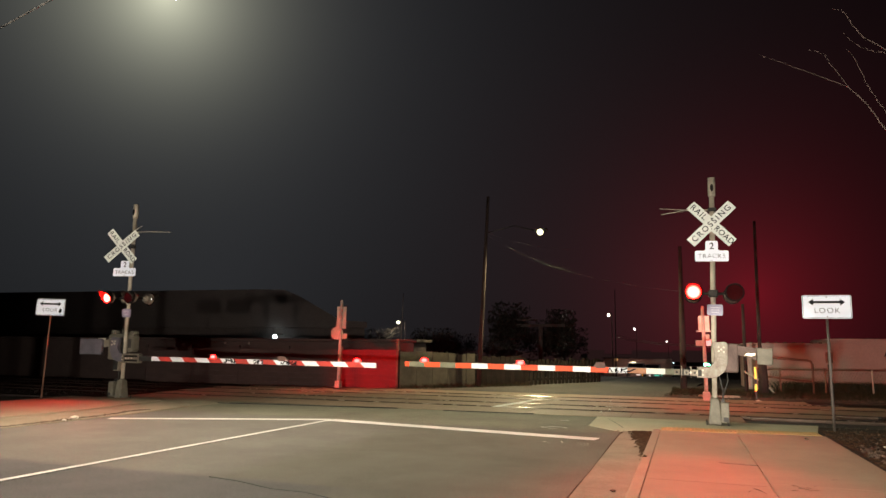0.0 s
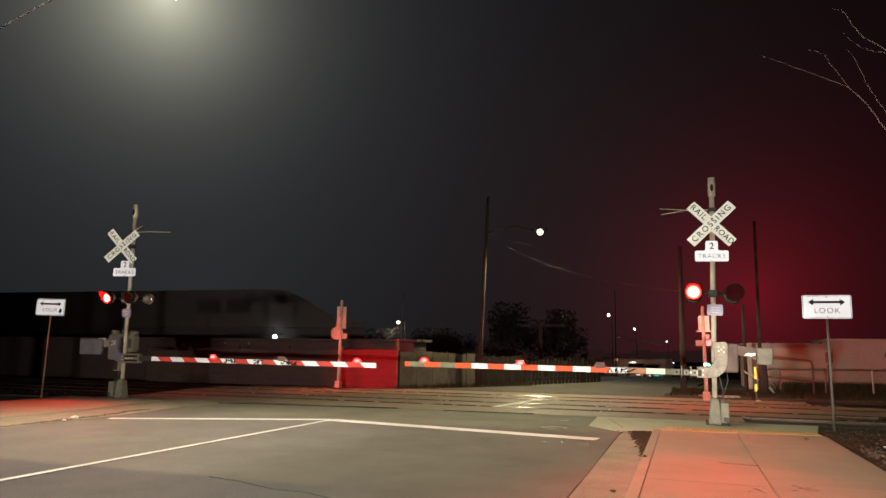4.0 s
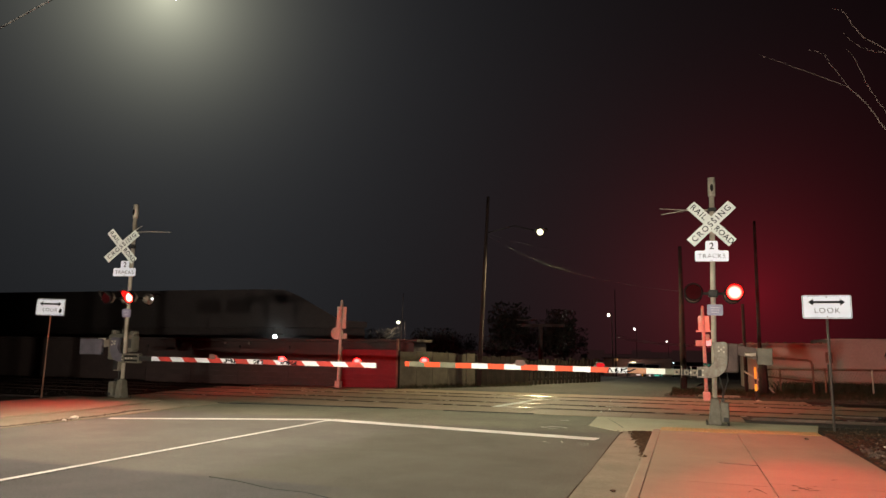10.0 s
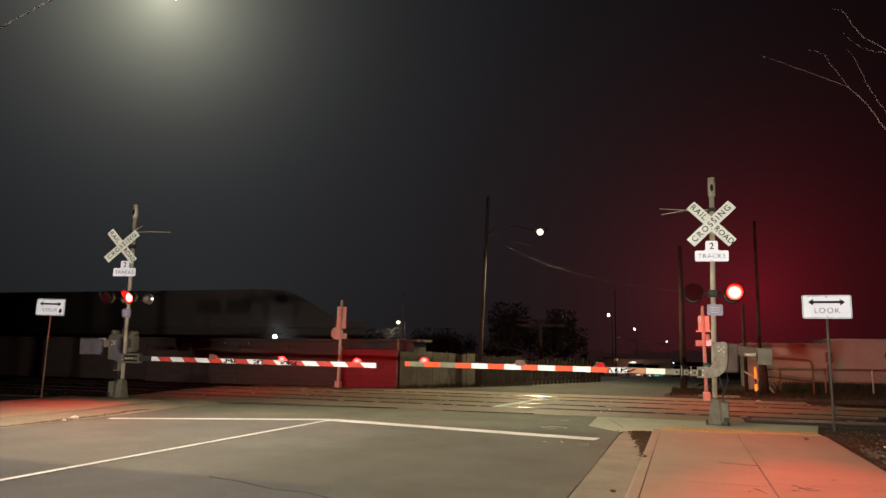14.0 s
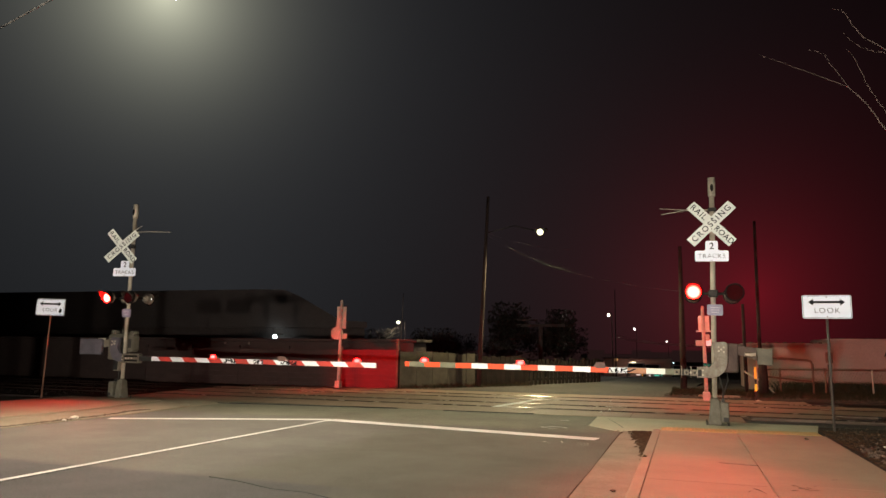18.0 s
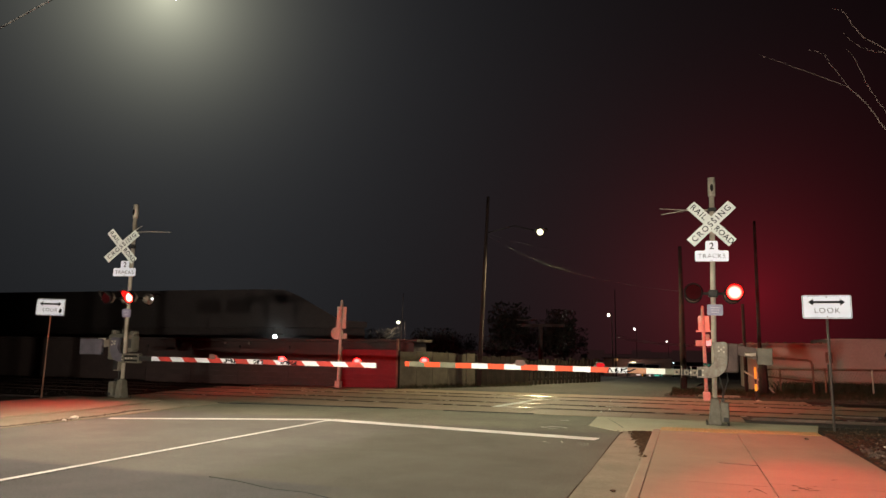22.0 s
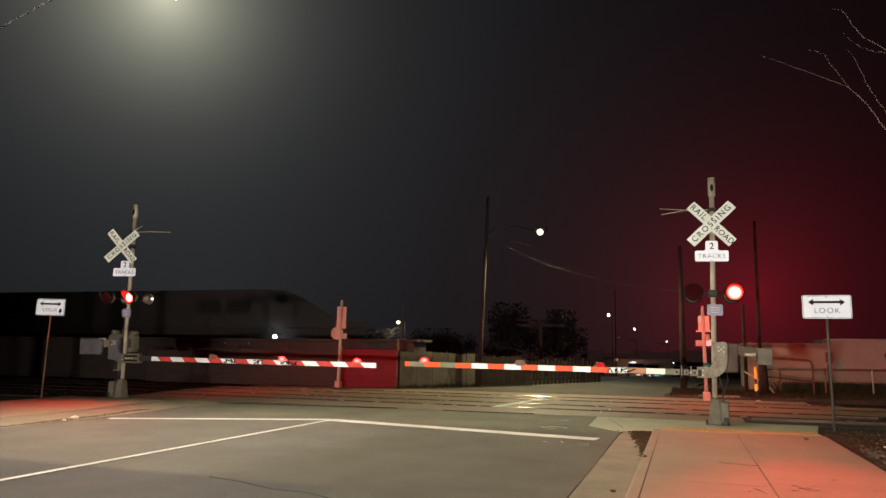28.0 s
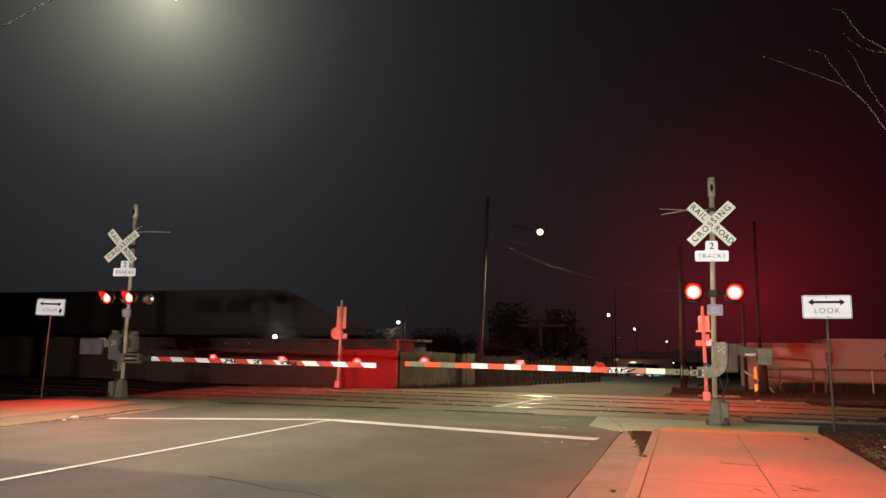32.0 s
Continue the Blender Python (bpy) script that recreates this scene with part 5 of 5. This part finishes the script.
# light blocker out of view: creeps across the low beam to dim it
rolling = car(pose(12.0, -9.0, 0.07, 0, 0, 90) @ Matrix.Scale(1.4, 4), "car_dark", "unseen dark van added to block the low beam")
shop = thing("lit_shopfront", pose(-9.0, 94.0, fall(92.0)), "small far building with lit openings", "building")
part("wall", box((3.2, 0, 1.15), (8.4, 4, 2.3), None, 0.04), "block_wall", shop)
part("canopy", box((0.6, -2.3, 2.32), (3.6, 0.6, 0.10), None, 0.03), "plank", shop)
# glowing patches for windows, a shop sign, lit posts and a car's tail light
for x, w, z, h, c, s_ in ((0.63, 0.42, 2.12, 0.4, (1.0, 0.5, 0.2), 0.45), (2.78, 0.5, 1.70, 0.4, (1.0, 0.93, 0.6), 2.2), (2.35, 0.3, 1.78, 0.16, (1.0, 0.9, 0.6), 0.9), (4.27, 0.3, 1.45, 0.3, (1.0, 0.93, 0.5), 0.9),
                          (3.3, 0.5, 0.42, 0.5, (1.0, 0.8, 0.75), 1.1), (3.96, 0.34, 0.45, 1.1, (1.0, 0.42, 0.06), 0.8), (4.72, 0.22, 0.45, 1.0, (1.0, 0.9, 0.85), 0.75), (5.75, 0.95, 0.42, 0.55, (0.16, 0.85, 0.62), 0.75), (6.5, 0.5, 0.5, 0.25, (0.3, 0.8, 0.65), 0.3)):
    part("lit_window", box((x, -2.02, z), (w, 0.06, h)), glow("far_light_glow", c, s_), shop, "small glowing patch for a far light")
# the far town: a made-up strip of roofs whose dim red emission stands in for lamp glare
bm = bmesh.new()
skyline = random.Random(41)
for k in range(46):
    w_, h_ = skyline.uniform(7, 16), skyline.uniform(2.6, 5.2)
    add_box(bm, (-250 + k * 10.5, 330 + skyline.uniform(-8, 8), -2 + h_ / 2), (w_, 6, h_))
solid("backdrop", bm, glow("backdrop_glare", (1.0, 0.46, 0.44), 0.017), "made-up strip of low far roofs that glow dim red", "backdrop", kind="structure")

# ---- bare tree over the pavement ----
bare = thing("bare_tree", pose(5.6, 9.6, 0.02), "bare tree with thin leafless branches over the pavement", "tree")
O = Vector((5.6, 9.6, 0.02))


knots = random.Random(19)


def limb(pts, r0, r1, name="branch"):
    """A knotty branch: small kinks between the main bends."""
    fine = []
    for p, q in zip(pts, pts[1:]):
        p, q = Vector(p), Vector(q)
        steps = 4 if name == "branch" else 2
        fine += [p.lerp(q, k / steps) + Vector([knots.gauss(0, 0.004 * (k > 0)) for _ in range(3)]) for k in range(steps)]
    fine.append(Vector(pts[-1]))
    n, thin = len(fine), 0.36 if name == "branch" else 1.0
    part(name, add_tube(bmesh.new(), [p - O for p in fine], [(r0 + (r1 - r0) * k / (n - 1)) * thin + 0.001 for k in range(n)], 7), "bark_pale", bare)


limb([(5.6, 9.6, 0.0), (5.5, 9.6, 1.2), (5.2, 9.55, 2.4)], 0.16, 0.11, "trunk")
limb([(5.2, 9.55, 2.3), (4.2, 9.45, 2.75), (3.2, 9.35, 3.3), (2.41, 9.3, 4.17), (2.19, 9.3, 4.57), (2.05, 9.3, 4.75), (1.63, 9.3, 5.0), (1.06, 9.3, 5.31)], 0.045, 0.003)
limb([(2.05, 9.3, 4.75), (1.90, 9.32, 5.04), (1.82, 9.33, 5.22), (1.73, 9.33, 5.28), (1.64, 9.34, 5.31)], 0.013, 0.002)
limb([(3.2, 9.35, 3.3), (2.8, 9.3, 3.9), (2.42, 9.3, 4.39), (2.29, 9.3, 4.66), (2.19, 9.3, 4.95), (2.12, 9.3, 5.17), (2.06, 9.3, 5.25)], 0.022, 0.003)
limb([(5.2, 9.55, 2.4), (4.4, 9.4, 3.5), (3.3, 9.3, 4.5), (2.48, 9.3, 5.18), (2.26, 9.3, 5.37), (2.15, 9.3, 5.54), (2.08, 9.3, 5.70), (2.03, 9.3, 5.785), (1.92, 9.3, 5.82)], 0.032, 0.002)
limb([(3.3, 9.3, 4.5), (2.8, 9.28, 5.05), (2.48, 9.28, 5.14), (2.35, 9.28, 5.165), (2.23, 9.28, 5.236), (2.12, 9.28, 5.334), (2.03, 9.28, 5.46)], 0.018, 0.002)


# ---- ground litter ----
def scatter(name, n, region, size, material, label, category, z, seed, flat=0.5):
    r = random.Random(seed)
    verts, faces = [], []
    for _ in range(n):
        x, y = region(r)
        s = size * r.uniform(0.4, 1.3)
        k = len(verts)
        ring = []
        for j in range(5):
            a = 6.283 * j / 5 + r.uniform(-0.4, 0.4)
            ring.append((x + s * math.cos(a), y + s * math.sin(a) * r.uniform(0.6, 1), z + s * flat * r.uniform(0, 0.4)))
        verts += ring + [(x + s * r.uniform(-0.3, 0.3), y + s * r.uniform(-0.3, 0.3), z + s * flat)]
        faces += [(k + j, k + (j + 1) % 5, k + 5) for j in range(5)]
    me = bpy.data.meshes.new(name)
    me.from_pydata(verts, [], faces)
    me.materials.append(M[material])
    return tagged(new(name, me), label, category, kind="stuff")


scatter("gravel", 1500, lambda r: (r.uniform(2.4, 7.0), r.uniform(5.0, 16.0)), 0.035, "stone", "scattered gravel on bare dirt", "gravel", 0.028, 1, 0.8)
scatter("dry_leaves", 2600, lambda r: (2.36 + abs(r.gauss(0, 1.3)), r.uniform(6.0, 15.0)), 0.05, "leaf", "brown dry leaves on the dirt", "leaves", 0.032, 2, 0.4)
scatter("gutter_leaves", 1500, lambda r: (lambda v: (-0.625 - abs(r.gauss(0, 0.12)) * max(0.15, 1.4 - 0.45 * v), 13.48 - v))(abs(r.gauss(0, 1.1))), 0.03, "leaf", "brown leaves gathered in the gutter", "leaves", 0.012, 3, 0.7)
scatter("rubble", 170, lambda r: (2.44 + abs(r.gauss(0, 0.32)), r.gauss(11.8, 0.42)), 0.036, "rubble", "pale broken rubble and litter beside the pavement", "rubble", 0.03, 21, 0.9)
scatter("verge_gravel", 1800, lambda r: (r.uniform(-0.6, 9.0), r.uniform(24.6, 28.5)), 0.05, "stone", "loose stones on the far verge", "gravel", 0.012, 5, 0.8)
scatter("track_gravel", 3000, lambda r: (r.uniform(-34, -16.2), r.uniform(15.7, 24.8)), 0.05, "ballast", "dark track ballast stones", "gravel", -0.03, 6, 0.8)


def grass(name, n, region, h, label, seed, z=-0.07):
    r = random.Random(seed)
    verts, faces = [], []
    for _ in range(n):
        x, y = region(r)
        a, hh_, w = r.uniform(0, 6.28), h * r.uniform(0.3, 1.2), 0.014
        k = len(verts)
        dx, dy = math.cos(a) * w, math.sin(a) * w
        lx, ly = r.gauss(0, 0.3) * hh_, r.gauss(0, 0.3) * hh_
        verts += [(x - dx, y - dy, z), (x + dx, y + dy, z), (x + lx + dx * 0.5, y + ly, z + hh_ * 0.7), (x + lx * 1.6, y + ly * 1.6, z + hh_)]
        faces += [(k, k + 1, k + 2), (k, k + 2, k + 3)]
    me = bpy.data.meshes.new(name)
    me.from_pydata(verts, [], faces)
    me.materials.append(M["weed"])
    return tagged(new(name, me), label, "weeds", kind="stuff")


# dirt washed into the joint of the gutter at the far corner
seam = [(-11.40, 9.0), (-11.41, 9.8), (-11.45, 10.35), (-11.47, 10.95), (-11.54, 11.6), (-11.72, 12.3), (-11.80, 12.67), (-11.66, 12.95)]
rd = random.Random(12)
for k0, k1 in ((0, 2), (2, 4), (4, 6), (6, 8)):
    run = seam[k0:k1]
    near_edge = [(x + rd.uniform(0.005, 0.04), y) for x, y in run]
    far_edge = [(x - rd.uniform(0.005, 0.05), y) for x, y in reversed(run)]
    solid("gutter_dirt", prism(near_edge + far_edge, 0.008, "z", 0.017), "filler", "dark dirt line in the gutter joint", "dirt", kind="stuff")


def on_seam(r):
    k = r.randrange(len(seam) - 1)
    f = r.random()
    return (seam[k][0] * (1 - f) + seam[k + 1][0] * f + r.gauss(0, 0.05), seam[k][1] * (1 - f) + seam[k + 1][1] * f)


scatter("gutter_debris", 260, on_seam, 0.03, "filler", "dark leaf debris along the gutter joint", "debris", 0.018, 13, 0.5)
grass("verge_weeds", 11000, lambda r: (-0.5 + 9.0 * r.random() ** 1.3, 25.4 + 5.0 * r.random() ** 0.8), 0.12, "dim weeds along the far verge", 7, 0.004)
grass("wall_brush", 9000, lambda r: (3.4 + 6.2 * r.random() ** 0.7, r.gauss(30.7, 0.45)), 0.40, "dark dead brush behind the wire fence", 17, 0.004)
grass("fence_weeds", 1500, lambda r: (lambda k: (-10.4 + 3.7 * k + r.gauss(0.15, 0.2), 24.2 + 5.6 * k + r.gauss(-0.1, 0.2)))(r.random()), 0.24, "weeds at the foot of the fence", 8)


def litter(x, y, z, s, seed, material="litter", label="small piece of pale litter on the ground"):
    r = random.Random(seed)
    bm = bmesh.new()
    bmesh.ops.create_icosphere(bm, subdivisions=1, radius=s)
    for v in bm.verts:
        v.co = Vector((v.co.x * r.uniform(0.7, 1.5), v.co.y * r.uniform(0.6, 1.2), max(-0.01, v.co.z * r.uniform(0.3, 0.7))))
    return solid("litter", bm, material, label, "litter", "pieces of litter", m=pose(x, y, z + 0.008, 0, 0, r.uniform(0, 180)))


for i, (x, y, z, s) in enumerate(((-11.52, 10.75, 0.02, 0.10), (-11.35, 10.35, 0.02, 0.05), (-2.14, 21.2, 0.02, 0.04), (-1.83, 18.0, 0.02, 0.05), (-1.95, 17.2, 0.02, 0.04), (2.15, 24.1, -0.06, 0.16), (1.3, 24.5, -0.06, 0.09),
                                  (3.2, 24.2, -0.06, 0.08), (2.95, 12.6, 0.03, 0.10), (3.2, 12.3, 0.03, 0.12), (3.5, 12.5, 0.03, 0.08), (3.05, 12.0, 0.03, 0.07), (4.4, 25.8, -0.06, 0.10), (0.2, 24.6, -0.06, 0.06), (-0.2, 24.9, -0.06, 0.06))):
    litter(x, y, z, s, 40 + i)
for x, y, z in ((-0.56, 9.86, 0.07), (-0.76, 7.6, 0.01), (1.85, 12.95, 0.07)):
    litter(x, y, z, 0.035, int(x * 10 + 60), "leaf", "curled dead leaf on the concrete")
twigs = random.Random(31)
for x, y, a, n in ((1.02, 8.36, 0.15, 5), (1.07, 8.22, 0.2, 4), (1.14, 8.1, 0.1, 5), (1.24, 8.38, 0.9, 3), (1.16, 8.30, -0.5, 3), (0.98, 8.05, 0.5, 3), (0.62, 8.0, -1.0, 6), (0.56, 7.78, 0.9, 3), (1.5, 8.9, 0.0, 3)):
    pts = []
    for k in range(n):
        pts.append((x, y, 0.074))
        a += twigs.uniform(-0.5, 0.5)
        x, y = x + 0.036 * math.cos(a), y + 0.06 * math.sin(a)
    solid("twig", add_tube(bmesh.new(), pts, [0.0026 - 0.0018 * k / n for k in range(n)], 5), "bark", "thin dry twig lying on the pavement", "twig", "twigs on the pavement")
kstone = box((1.05, 25.3, 0.0), (1.3, 0.35, 0.16), pose(0, 0, 0, 0, 0, 4), 0.03)
solid("kerb_block", kstone, "concrete_dirty", "loose concrete kerb block on the far verge", "kerb")


# ---- flashing ----
# the lamps stay lit; added flaps swing over them to imitate flashing
FIRST, PERIOD = 1.06, 1.19


def lit_spans(phase):
    """First and last lit step of each flash, at 30 steps a second."""
    half, spans = PERIOD / 2, []
    for k in range(-1, 28):
        t0 = FIRST + k * PERIOD + (0 if phase == "L" else -half)
        spans.append((math.ceil((t0 - 0.015) * FPS), math.floor((t0 + half + 0.005) * FPS)))
    return spans


# path of the unseen blocker, timed to the low beam's fading
ROLL = ((0.0, 9.5), (4.0, 6.2), (5.6, 4.75), (6.2, 4.46), (7.2, 4.02), (8.5, 3.4), (10.0, 3.1), (32.0, 3.1))


def motions():
    last = 32 * FPS
    for flap, shut, open_, phase in MOVERS:
        keys = {}
        for on, off in lit_spans(phase):
            for f, m in ((on - 1, shut), (on, open_), (off, open_), (off + 1, shut)):
                if 0 <= f <= last:
                    keys[f] = m
        spans = lit_spans(phase)
        for f in (0, last):
            keys.setdefault(f, open_ if any(on <= f <= off for on, off in spans) else shut)
        walk(flap, [(f / FPS, keys[f]) for f in sorted(keys)])
    walk(rolling, [(t, pose(x, -9.0, 0.07, 0, 0, 90)) for t, x in ROLL])


motions()
